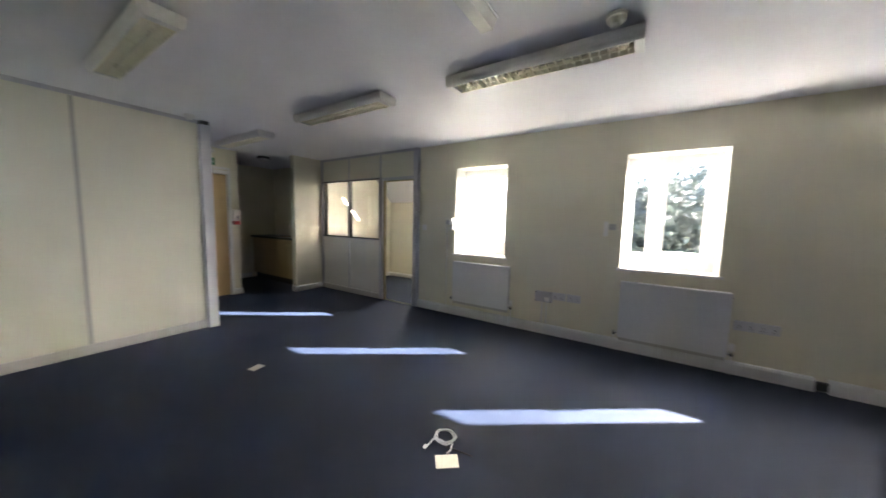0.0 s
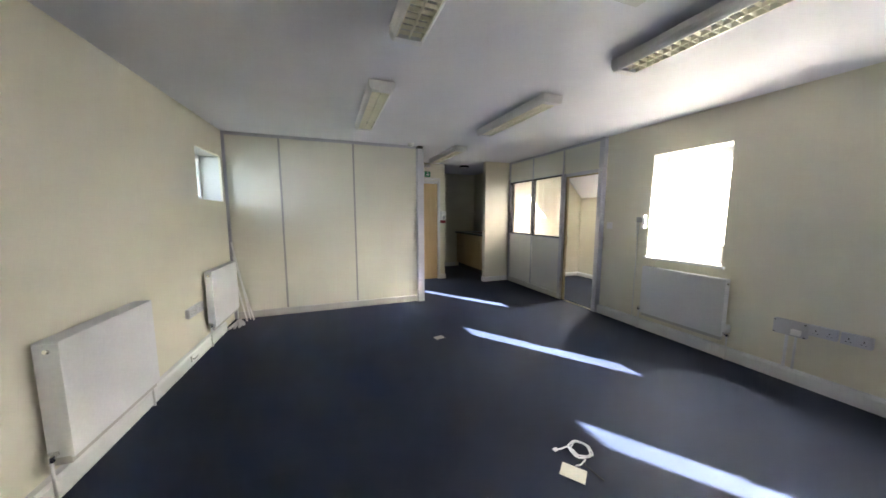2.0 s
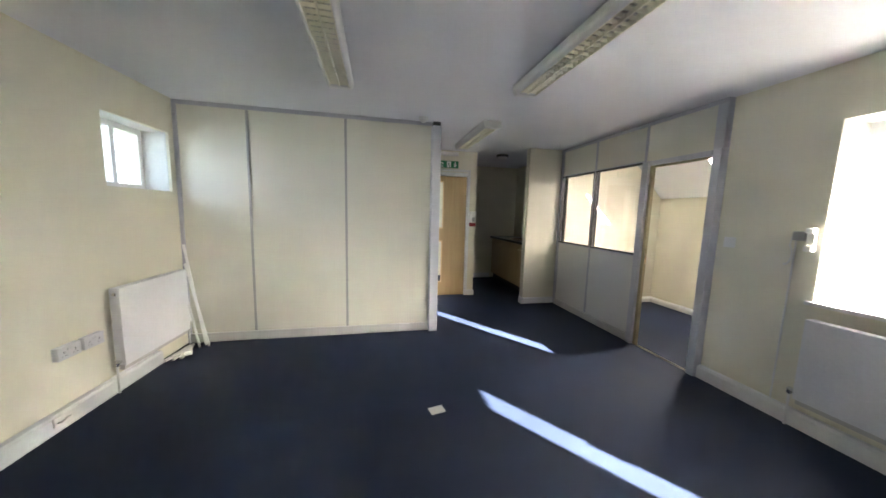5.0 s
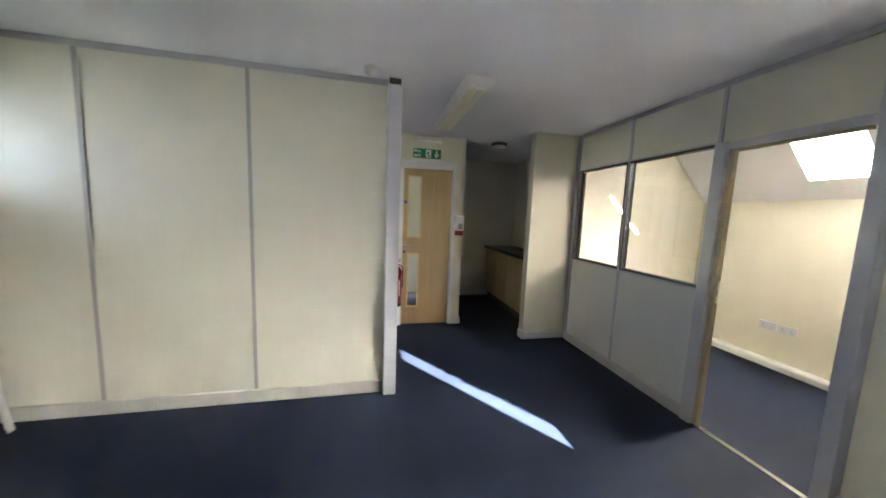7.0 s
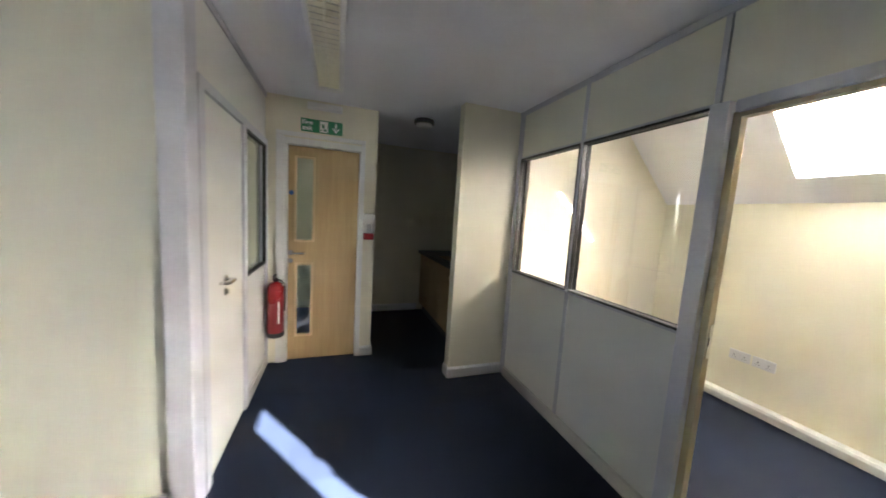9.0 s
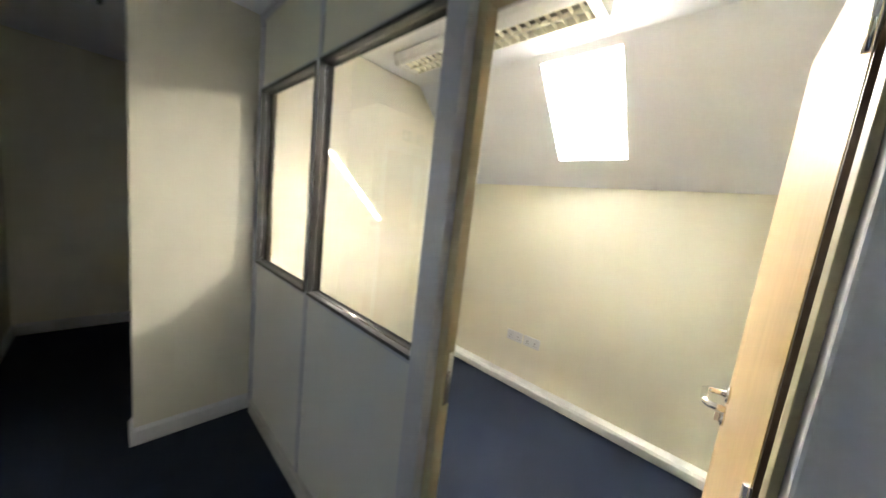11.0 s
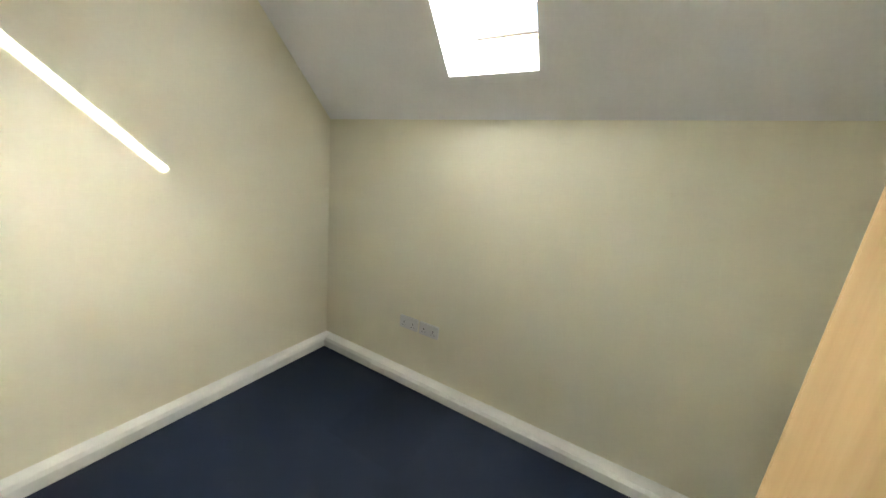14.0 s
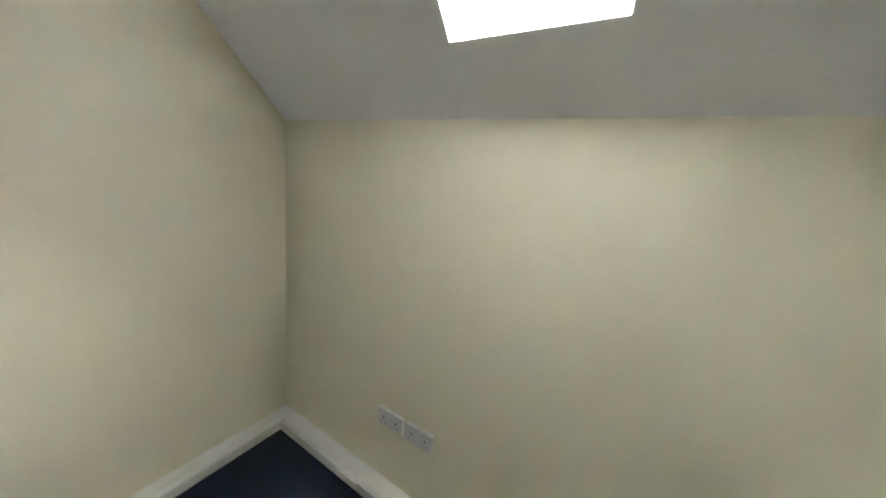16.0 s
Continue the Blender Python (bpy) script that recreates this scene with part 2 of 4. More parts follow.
structure("wall_alcove_east", boxes(((5.42, 6.633, -0.01), (5.54, 8.58, TOP))), CREAM, "cream painted wall behind the kitchen counter")
structure("wall_nib", boxes(((4.66, 6.52, -0.01), (5.28, 6.63, TOP))), CREAM, "short cream painted wall beside the alcove")
structure("wall_lobby", boxes(((2.2, 7.242, -0.01), (2.3, 8.9, TOP)), ((2.3, 8.9, -0.01), (3.898, 9.0, TOP))), CREAM, "cream painted walls of the lobby behind the door")
structure("wall_store", boxes(((left_x(PY) - 0.3, 7.0, -0.01), (2.198, 7.1, TOP))), CREAM, "plain wall behind the end partition")
KX, KZ, CO = 7.065, 1.765, 2.46
TX = KX - (CO - KZ)     # the slope rises at 45 degrees
ONY, OSY = 6.42, 3.69   # north and south faces of the office
structure("wall_office_east", boxes(((KX, 3.5, -0.01), (KX + 0.25, 6.75, KZ + 0.004))), CREAM, "cream painted low wall under the sloping ceiling")
structure("wall_office_north", boxes(((5.283, ONY, -0.01), (KX - 0.002, 6.63, TOP))), CREAM, "cream painted office side wall")
structure("wall_office_south", boxes(((WX + WT + 0.002, OSY, -0.01), (KX - 0.002, OSY - 0.13, TOP))), CREAM, "cream painted office side wall")
structure("ceiling_office", boxes(((OX + 0.062, 3.55, CO), (TX + 0.004, 6.615, CO + 0.3))), CEILING, "white flat ceiling of the small office")
SKY_Y0, SKY_Y1, SKY_U0, SKY_U1 = 4.905, 5.36, 0.247, 0.948
bm = wall_with_holes("x", 0, 0.38, 3.55, 6.75, 0, 1, [(SKY_Y0, SKY_Y1, SKY_U0, SKY_U1)])
for v in bm.verts:
    u, d = v.co.z, v.co.x
    v.co.x, v.co.z = KX - (KX - TX) * u + d * 0.7071, KZ + (CO - KZ) * u + d * 0.7071
structure("ceiling_office_slope", bm, CEILING, "white sloping ceiling with a roof window shaft")


def skirting_run(name, label, a, b, inward, height=0.115, depth=0.05, material=None, chamfer=0.018):
    """Skirting with a chamfered top from a to b, standing off a wall towards inward."""
    a, b, n = Vector((*a, 0)), Vector((*b, 0)), Vector((*inward, 0)).normalized()
    bm = bmesh.new()
    prof = [(0, 0), (depth, 0), (depth, height - chamfer), (depth - chamfer * 0.7, height), (0, height)]
    ends = [[bm.verts.new(p + n * d + Vector((0, 0, z))) for d, z in prof] for p in (a, b)]
    for k in range(5):
        bm.faces.new((ends[0][k], ends[0][(k + 1) % 5], ends[1][(k + 1) % 5], ends[1][k]))
    bm.faces.new(ends[0][::-1])
    bm.faces.new(ends[1])
    return structure(name, bm, material or WHITE, label)


TR = "white plastic skirting trunking along the wall"
skirting_run("trunking_east", TR, (WX, 4.15), (WX, -0.07), (-1, 0))
skirting_run("trunking_east_far", TR, (WX, -0.155), (WX, BACK), (-1, 0))
skirting_run("trunking_west", TR, (left_x(5.2), 5.2), (left_x(BACK), BACK), (1, 0))
skirting_run("skirting_nib", "white painted skirting board", (4.66, 6.52), (OX - 0.002, 6.52), (0, -1), 0.10, 0.016)
skirting_run("skirting_nib_end", "white painted skirting board", (4.66, 6.505), (4.66, 6.63), (-1, 0), 0.10, 0.016)
skirting_run("skirting_north", "white painted skirting board", (3.90, 7.14), (4.01, 7.14), (0, -1), 0.10, 0.016)
skirting_run("skirting_north_end", "white painted skirting board", (4.01, 7.125), (4.01, 8.56), (1, 0), 0.10, 0.016)
skirting_run("skirting_alcove", "white painted skirting board", (4.03, 8.58), (4.86, 8.58), (0, -1), 0.10, 0.016)
skirting_run("trunking_office_east", TR, (KX, ONY - 0.08), (KX, OSY), (-1, 0), 0.072, 0.09)
skirting_run("trunking_office_north", TR, (5.30, ONY), (KX, ONY), (0, -1), 0.072, 0.08)
skirting_run("trunking_office_south", TR, (6.2, OSY), (KX, OSY), (0, 1), 0.12)
# Dark block fills the gap, its colour standing for the shade inside.
structure("trunking_gap", boxes(((WX - 0.03, -0.071, 0.012), (WX, -0.154, 0.085))), DARK, "dark block painting the shade between two lengths of trunking")
structure("trunking_patch", boxes(((KX - 0.0905, 5.70, 0.012), (KX - 0.096, 5.84, 0.052)), round_by=0.002), PLASTIC, "white cover plate on the trunking")

# end partition: panels, joint strips, head rail, skirting
W0, W1 = left_x(PY), 2.955
wall = setting("wall_partition", "cream vinyl partition wall with grey joint strips")
JOINTS = [1.05, 2.01]
edges = [W0 + 0.03, *JOINTS, W1]
for a, b in zip(edges, edges[1:]):
    part("panel", boxes(((a + 0.003, PY + 0.008, 0.09), (b - 0.003, PY + 0.055, CH - 0.04))), PANEL, wall)
for x in JOINTS:
    part("joint_strip", boxes(((x - 0.013, PY, 0.098), (x + 0.013, PY + 0.008, CH - 0.045)), round_by=0.003), JOINT, wall, "slim grey joint strip")
part("end_strip", boxes(((W0 + 0.002, PY - 0.012, 0), (W0 + 0.035, PY + 0.05, CH - 0.045)), round_by=0.003), ALU, wall, "grey wall channel")
part("head_rail", boxes(((W0, PY - 0.004, CH - 0.042), (W1, PY + 0.06, CH - 0.003))), ALU, wall, "grey head rail under the ceiling")
part("skirting", boxes(((W0 + 0.035, PY - 0.014, 0), (W1, PY + 0.05, 0.097)), round_by=0.004), SKIRT, wall, "grey-beige clip-on skirting")
post = setting("partition_post", "pale grey aluminium corner post of the partition")
part("post", boxes(((2.957, 5.575, 0), (3.058, 5.70, CH - 0.05)), round_by=0.006), LILAC, post)
# Solid dark block: the shade in the hollow track end is its colour.
part("cap", boxes(((2.965, 5.59, CH - 0.05), (3.05, 5.69, CH - 0.004))), DARK, post, "dark block painting the shade in the open head track")

# return partition with a narrow door and a glazed panel
RX = 3.05
ret = setting("wall_return", "pale partition beside the fire door with a glazed panel")
part("panel", boxes(((RX - 0.055, 6.47, 0.09), (RX - 0.008, 7.135, 0.97))), PALE_PANEL, ret)
part("panel", boxes(((RX - 0.055, 5.702, 2.06), (RX - 0.008, 7.135, CH - 0.04))), PALE_PANEL, ret)
part("head_rail", boxes(((RX - 0.06, 5.702, CH - 0.042), (RX + 0.002, 7.135, CH - 0.003))), ALU, ret)
part("skirting", boxes(((RX - 0.05, 6.47, 0), (RX + 0.012, 7.135, 0.09)), round_by=0.003), SKIRT, ret)
for y0, y1 in ((5.702, 5.77), (6.41, 6.47), (7.09, 7.135)):
    part("mullion", boxes(((RX - 0.06, y0, 0), (RX + 0.012, y1, 2.06)), round_by=0.004), LILAC, ret)
part("transom", boxes(((RX - 0.06, 5.77, 2.01), (RX + 0.01, 7.09, 2.058))), LILAC, ret)
part("gasket", boxes(((RX - 0.02, 6.472, 0.972), (RX + 0.006, 7.088, 0.992)), ((RX - 0.02, 6.472, 1.99), (RX + 0.006, 7.088, 2.008)),
                     ((RX - 0.02, 6.472, 0.993), (RX + 0.006, 6.49, 1.989)), ((RX - 0.02, 7.07, 0.993), (RX + 0.006, 7.088, 1.989))), GASKET, ret, "black glazing gasket")
g = part("pane", boxes(((RX - 0.036, 6.48, 0.98), (RX - 0.030, 7.08, 2.0))), PANE, ret)
g.visible_shadow = False
rd = setting("door_1", "pale grey partition door with a chrome lever, shut")
part("door_leaf", boxes(((RX - 0.05, 5.775, 0.008), (RX - 0.006, 6.405, 2.005)), round_by=0.002), PALE_PANEL, rd)


def lever(parent, m, name="handle"):
    """A round return-to-door lever on a rose with a keyhole plate below; the lever runs along +x from the rose, the door's face looks along +y."""
    bm = bmesh.new()
    lathe(bm, [(0.026, 0), (0.026, 0.006), (0.023, 0.009)], (0, 0, 0), "y", 20)
    pts = [(0, 0, 0), (0, 0.03, 0), (0.004, 0.045, 0), (0.016, 0.054, 0), (0.05, 0.056, 0), (0.095, 0.056, 0), (0.112, 0.052, 0), (0.121, 0.042, 0), (0.122, 0.03, 0), (0.12, 0.012, 0)]
    tube(bm, pts, 0.0095, 12)
    h = part(name, bm, CHROME, parent, "polished steel return lever on a round rose")
    h.matrix_local = m
    bm = bmesh.new()
    lathe(bm, [(0.024, 0), (0.024, 0.006), (0.021, 0.009)], (0, 0, -0.075), "y", 20)
    box(bm, (-0.004, 0.008, -0.09), (0.004, 0.022, -0.062))
    e = part("escutcheon", bm, CHROME, parent, "round steel keyhole plate")
    e.matrix_local = m
    return h


lever(rd, pose(RX - 0.006, 6.06, 1.05, 0, 0, -90))

# office partition: posts, panels, glazing, door frame
off = setting("wall_office_partition", "pale partition with two glazed lights and a doorway")
F0, F1 = OX, OX + 0.06
YS = [(4.955, 5.705), (5.735, 6.452)]
ZS0, ZS1 = 1.03, 2.03
for a, b in YS:
    part("panel", boxes(((F0 + 0.008, a, 0.09), (F1 - 0.008, b, ZS0 - 0.028))), PALE_PANEL, off)
    part("panel", boxes(((F0 + 0.008, a, ZS1 + 0.028), (F1 - 0.008, b, CH - 0.04))), PANEL, off)
    bm = bmesh.new()
    for x0, x1 in ((F0 - 0.004, F0 + 0.007), (F1 - 0.005, F1 + 0.004)):
        for q in (((x0, a, ZS0 - 0.012), (x1, b, ZS0 + 0.002)), ((x0, a, ZS1 - 0.002), (x1, b, ZS1 + 0.012)), ((x0, a, ZS0 + 0.003), (x1, a + 0.007, ZS1 - 0.003)), ((x0, b - 0.007, ZS0 + 0.003), (x1, b, ZS1 - 0.003))):
            box(bm, *q)
    part("gasket", bm, GASKET, off, "black glazing gasket")
    for x0, x1 in ((F0 + 0.0075, F0 + 0.0265), (F0 + 0.0335, F1 - 0.0055)):
        part("glazing_bead", boxes(((x0, a, ZS0 - 0.0125), (x1, b, ZS0 - 0.001)), ((x0, a, ZS1 + 0.001), (x1, b, ZS1 + 0.0125)), ((x0, a, ZS0), (x1, a + 0.003, ZS1)), ((x0, b - 0.003, ZS0), (x1, b, ZS1))), DARK, off, "dark glazing channel")
    part("sill_bead", boxes(((F0 + 0.003, a, ZS0 - 0.028), (F1 - 0.003, b, ZS0 - 0.013))), ALU, off)
    part("head_bead", boxes(((F0 + 0.003, a, ZS1 + 0.013), (F1 - 0.003, b, ZS1 + 0.027))), ALU, off)
    g = part("pane", boxes(((F0 + 0.027, a + 0.004, ZS0), (F0 + 0.033, b - 0.004, ZS1))), PANE, off, "clear glass pane")
    g.visible_shadow = False
part("panel", boxes(((F0 + 0.008, 4.245, 2.045), (F1 - 0.008, 4.925, CH - 0.04))), PANEL, off)
part("joint_strip", boxes(((F0, 5.705, 0.09), (F1, 5.735, CH - 0.042)), round_by=0.003), ALU, off)
part("joint_strip", boxes(((F0, 6.453, 0.0), (F1, 6.518, CH - 0.042)), round_by=0.003), ALU, off)
part("joint_strip", boxes(((F0, 4.927, 2.045), (F1, 4.953, CH - 0.042)), round_by=0.003), ALU, off)
part("head_rail", boxes(((F0 - 0.004, 4.158, CH - 0.04), (F1 + 0.004, 6.518, CH - 0.003))), ALU, off)
part("skirting", boxes(((F0 - 0.012, 4.962, 0), (F1 + 0.012, 6.452, 0.088)), round_by=0.004), SKIRT, off, "grey-beige clip-on skirting")
for y0, y1 in ((4.878, 4.953), (4.158, 4.228)):
    part("door_post", boxes(((F0 - 0.022, y0, 0), (F1 + 0.004, y1, 2.0455)), round_by=0.005), LILAC, off, "pale grey aluminium door post")
part("door_post_head", boxes(((F0 - 0.004, 4.158, 2.046), (F1 + 0.004, 4.242, CH - 0.042)), round_by=0.003), LILAC, off)
part("door_head", boxes(((F0 - 0.014, 4.245, 1.995), (F1 + 0.014, 4.860, 2.042)), round_by=0.004), LILAC, off, "pale grey aluminium door head")
part("door_lining", boxes(((F0 + 0.010, 4.846, 0), (F0 + 0.050, 4.877, 2.0)), round_by=0.002), TAN, off, "tan timber door lining")
part("door_lining", boxes(((F0 + 0.010, 4.229, 0), (F0 + 0.050, 4.240, 2.0)), round_by=0.002), TAN, off)
part("door_lining", boxes(((F0 + 0.004, 4.262, 1.975), (F0 + 0.045, 4.845, 1.993))), TAN, off)
part("strike_plate", boxes(((F0 + 0.022, 4.8435, 0.93), (F0 + 0.046, 4.8455, 1.09)), ((F0 + 0.026, 4.8415, 0.99), (F0 + 0.042, 4.8435, 1.03)), round_by=0.0006), CHROME, off, "steel strike plate")
structure("threshold", boxes(((F0 + 0.0, 4.245, 0.0), (F0 + 0.035, 4.860, 0.007)), round_by=0.002), CHROME, "bright metal threshold strip in the doorway")

# office door, standing open into the office
od = setting("door_2", "beech veneered office door standing open, lever handle")
leaf = part("door_leaf", boxes(((0.0, 0.0, 0.01), (0.605, 0.044, 1.985)), round_by=0.002), BEECH, od)
leaf.matrix_local = pose(0, 0, 0)
part("lipping", boxes(((0.606, 0.001, 0.012), (0.610, 0.043, 1.983))), BEECH, od)
part("hinge_edge", boxes(((-0.006, 0.002, 0.012), (-0.001, 0.042, 1.983))), mat("dark_lipping", (0.10, 0.06, 0.03), 0.5), od, "dark stained hinge edge")
for z in (0.25, 1.0, 1.75):
    bm = bmesh.new()
    lathe(bm, [(0.007, z), (0.007, z + 0.1)], (-0.010, 0.048, 0), "z", 10)
    part("hinge", bm, CHROME, od, "steel butt hinge")
lever(od, pose(0.55, 0.044, 1.03, 0, 0, 0) @ Matrix.Diagonal((-1, 1, 1, 1)))
lever(od, pose(0.55, 0.0, 1.03, 0, 0, 180))
od.matrix_world = pose(5.30, 4.20, 0, 0, 0, 1.3)

# fire door
fd = setting("door_3", "beech veneered fire door with two slim vision panels, shut")
DY = 7.165
L0, L1 = 3.222, 3.845
VP = [(3.282, 3.442, 1.175, 1.95), (3.290, 3.435, 0.245, 0.955)]
bm = bmesh.new()
for a, b in (((L0, DY, 0.008), (3.286, DY + 0.044, 2.045)), ((3.440, DY, 0.008), (L1, DY + 0.044, 2.045)),
             ((3.286, DY, 0.008), (3.440, DY + 0.044, 0.25)), ((3.286, DY, 0.95), (3.440, DY + 0.044, 1.18)), ((3.286, DY, 1.945), (3.440, DY + 0.044, 2.045))):
    box(bm, a, b)
part("door_leaf", bm, BEECH, fd)
for x0, x1, z0, z1 in VP:
    part("beading", boxes(((x0 - 0.008, DY - 0.008, z0 - 0.008), (x0 + 0.012, DY - 0.001, z1 + 0.008)), ((x1 - 0.012, DY - 0.008, z0 - 0.008), (x1 + 0.008, DY - 0.001, z1 + 0.008)),
                          ((x0 + 0.012, DY - 0.008, z0 - 0.008), (x1 - 0.012, DY - 0.001, z0 + 0.012)), ((x0 + 0.012, DY - 0.008, z1 - 0.012), (x1 - 0.012, DY - 0.001, z1 + 0.008))), BEADING, fd, "pale beech glazing beads")
    g = part("pane", boxes(((x0 + 0.005, DY + 0.018, z0 + 0.006), (x1 - 0.005, DY + 0.024, z1 - 0.006))), PANE, fd, "fire glass vision panel")
    g.visible_shadow = False
lever(fd, pose(3.245, DY, 1.06, 0, 0, 180) @ Matrix.Diagonal((-1, 1, 1, 1)))
bm = bmesh.new()
lathe(bm, [(0.022, 0), (0.022, 0.0015)], (3.247, DY - 0.002, 1.62), "y", 24)
part("door_disc", bm, BLUE, fd, "small round blue notice")
fr = setting("door_frame", "white gloss painted frame of the fire door")
part("jamb", boxes(((3.166, 7.135, 0), (3.218, 7.235, 2.05))), WHITE, fr)
part("jamb", boxes(((3.849, 7.135, 0), (3.876, 7.235, 2.05))), WHITE, fr)
part("head", boxes(((3.166, 7.135, 2.052), (3.876, 7.235, 2.108))), WHITE, fr)
part("architrave", boxes(((3.125, 7.123, 0), (3.192, 7.139, 2.12)), round_by=0.004), WHITE, fr)
part("architrave", boxes(((3.856, 7.123, 0), (3.897, 7.139, 2.12)), round_by=0.004), WHITE, fr)
part("architrave", boxes(((3.125, 7.123, 2.122), (3.897, 7.139, 2.16)), round_by=0.004), WHITE, fr)

# windows of the east wall
GX = 5.515


def window(name, y0, y1, label):
    w = setting(name, label)
    z0, z1 = WZ0, WZ1
    e, low = 0.055, 0.07
    part("window_frame", boxes(((GX, y0 + 0.004, z0 + 0.005), (GX + 0.06, y0 + e, z1 - 0.004)), ((GX, y1 - e, z0 + 0.005), (GX + 0.06, y1 - 0.004, z1 - 0.004)),
                               ((GX, y0 + e, z0 + 0.005), (GX + 0.06, y1 - e, z0 + e + low)), ((GX, y0 + e, z1 - e), (GX + 0.06, y1 - e, z1 - 0.004))), PVC, w)
    m = y0 + (y1 - y0) * 0.652
    part("mullion", boxes(((GX - 0.006, m - 0.03, z0 + e + low), (GX + 0.058, m + 0.03, z1 - e))), PVC, w)
    s0, s1, t0, t1 = y0 + e, m - 0.03, z0 + e + low, z1 - e
    sa = part("sash", boxes(((GX - 0.012, s0, t0), (GX + 0.04, s0 + 0.062, t1)), ((GX - 0.012, s1 - 0.062, t0), (GX + 0.04, s1, t1)),
                            ((GX - 0.012, s0 + 0.062, t0), (GX + 0.04, s1 - 0.062, t0 + 0.062)), ((GX - 0.012, s0 + 0.062, t1 - 0.062), (GX + 0.04, s1 - 0.062, t1))), PVC, w, "white opening casement")
    bm = boxes(((GX - 0.022, s1 - 0.034, 1.42), (GX - 0.0125, s1 - 0.012, 1.52)), round_by=0.003)
    tube(bm, [(GX - 0.022, s1 - 0.023, 1.5), (GX - 0.062, s1 - 0.023, 1.5), (GX - 0.05, s1 - 0.023, 1.48), (GX - 0.05, s1 - 0.023, 1.39)], 0.008)
    part("window_handle", bm, PVC, sa)
    f0, f1 = m + 0.03, y1 - e
    part("fixed_bead", boxes(((GX + 0.004, f0, t0), (GX + 0.045, f0 + 0.04, t1)), ((GX + 0.004, f1 - 0.03, t0), (GX + 0.045, f1, t1)),
                             ((GX + 0.004, f0 + 0.04, t0), (GX + 0.045, f1 - 0.03, t0 + 0.04)), ((GX + 0.004, f0 + 0.04, t1 - 0.04), (GX + 0.045, f1 - 0.03, t1))), PVC, w, "white glazing bead of the fixed light")
    for a, b in ((s0 + 0.04, s1 - 0.04), (m + 0.03, y1 - e)):
        p = part("pane", boxes(((GX + 0.02, a, t0 + 0.002), (GX + 0.026, b, t1 - 0.002))), PANE, w)
        p.visible_shadow = False
    part("window_sill", boxes(((WX - 0.025, y0 - 0.03, z0 - 0.022), (WX - 0.001, y1 + 0.03, z0 + 0.004)), ((WX - 0.001, y0 + 0.003, z0 + 0.0005), (GX + 0.05, y1 - 0.003, z0 + 0.004)), round_by=0.002), WHITE, w, "white gloss window board")
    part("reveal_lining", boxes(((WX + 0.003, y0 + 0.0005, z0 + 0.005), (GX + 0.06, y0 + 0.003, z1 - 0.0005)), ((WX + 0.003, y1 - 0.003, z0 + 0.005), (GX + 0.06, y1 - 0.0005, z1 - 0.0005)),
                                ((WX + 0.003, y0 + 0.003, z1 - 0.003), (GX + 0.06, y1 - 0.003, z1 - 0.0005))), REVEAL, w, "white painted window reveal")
    return w


for n, (a, b) in enumerate(WINDOWS):
    window(f"window_{n + 1}", a, b, "white plastic casement window in a deep reveal")
# small west window
w4 = setting("window_4", "small high white window in a deep reveal")
wx = left_x(5.215) - 0.26
part("window_frame", boxes(((wx, SWY0 + 0.003, SWZ0 + 0.003), (wx + 0.06, SWY0 + 0.05, SWZ1 - 0.003)), ((wx, SWY1 - 0.05, SWZ0 + 0.003), (wx + 0.06, SWY1 - 0.003, SWZ1 - 0.003)),
                           ((wx, SWY0 + 0.05, SWZ0 + 0.003), (wx + 0.06, SWY1 - 0.05, SWZ0 + 0.05)), ((wx, SWY0 + 0.05, SWZ1 - 0.05), (wx + 0.06, SWY1 - 0.05, SWZ1 - 0.003))), PVC, w4)
part("mullion", boxes(((wx + 0.004, 5.19, SWZ0 + 0.05), (wx + 0.066, 5.24, SWZ1 - 0.05))), PVC, w4)
for a, b in ((SWY0 + 0.05, 5.19), (5.24, SWY1 - 0.05)):
    p = part("pane", boxes(((wx + 0.03, a, SWZ0 + 0.05), (wx + 0.036, b, SWZ1 - 0.05))), PANE, w4)
    p.visible_shadow = False
lx = left_x(5.215)
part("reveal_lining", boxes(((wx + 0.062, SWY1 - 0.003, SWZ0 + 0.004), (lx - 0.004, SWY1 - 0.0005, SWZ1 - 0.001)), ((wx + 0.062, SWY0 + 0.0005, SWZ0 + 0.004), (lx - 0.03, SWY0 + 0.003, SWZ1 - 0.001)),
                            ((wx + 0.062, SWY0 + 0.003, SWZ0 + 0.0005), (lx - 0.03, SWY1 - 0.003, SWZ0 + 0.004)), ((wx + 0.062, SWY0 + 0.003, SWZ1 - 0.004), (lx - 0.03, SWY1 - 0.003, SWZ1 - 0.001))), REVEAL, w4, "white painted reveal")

# roof window
rw = setting("window_5", "roof window at the head of a white shaft")


def slope(u, y, d):
    return (KX - (KX - TX) * u + d * 0.7071, y, KZ + (CO - KZ) * u + d * 0.7071)


def slope_box(bm, u0, u1, y0, y1, d0, d1):
    v = box(bm, (d0, y0, u0), (d1, y1, u1))
    for p in v:
        p.co = slope(p.co.z, p.co.y, p.co.x)


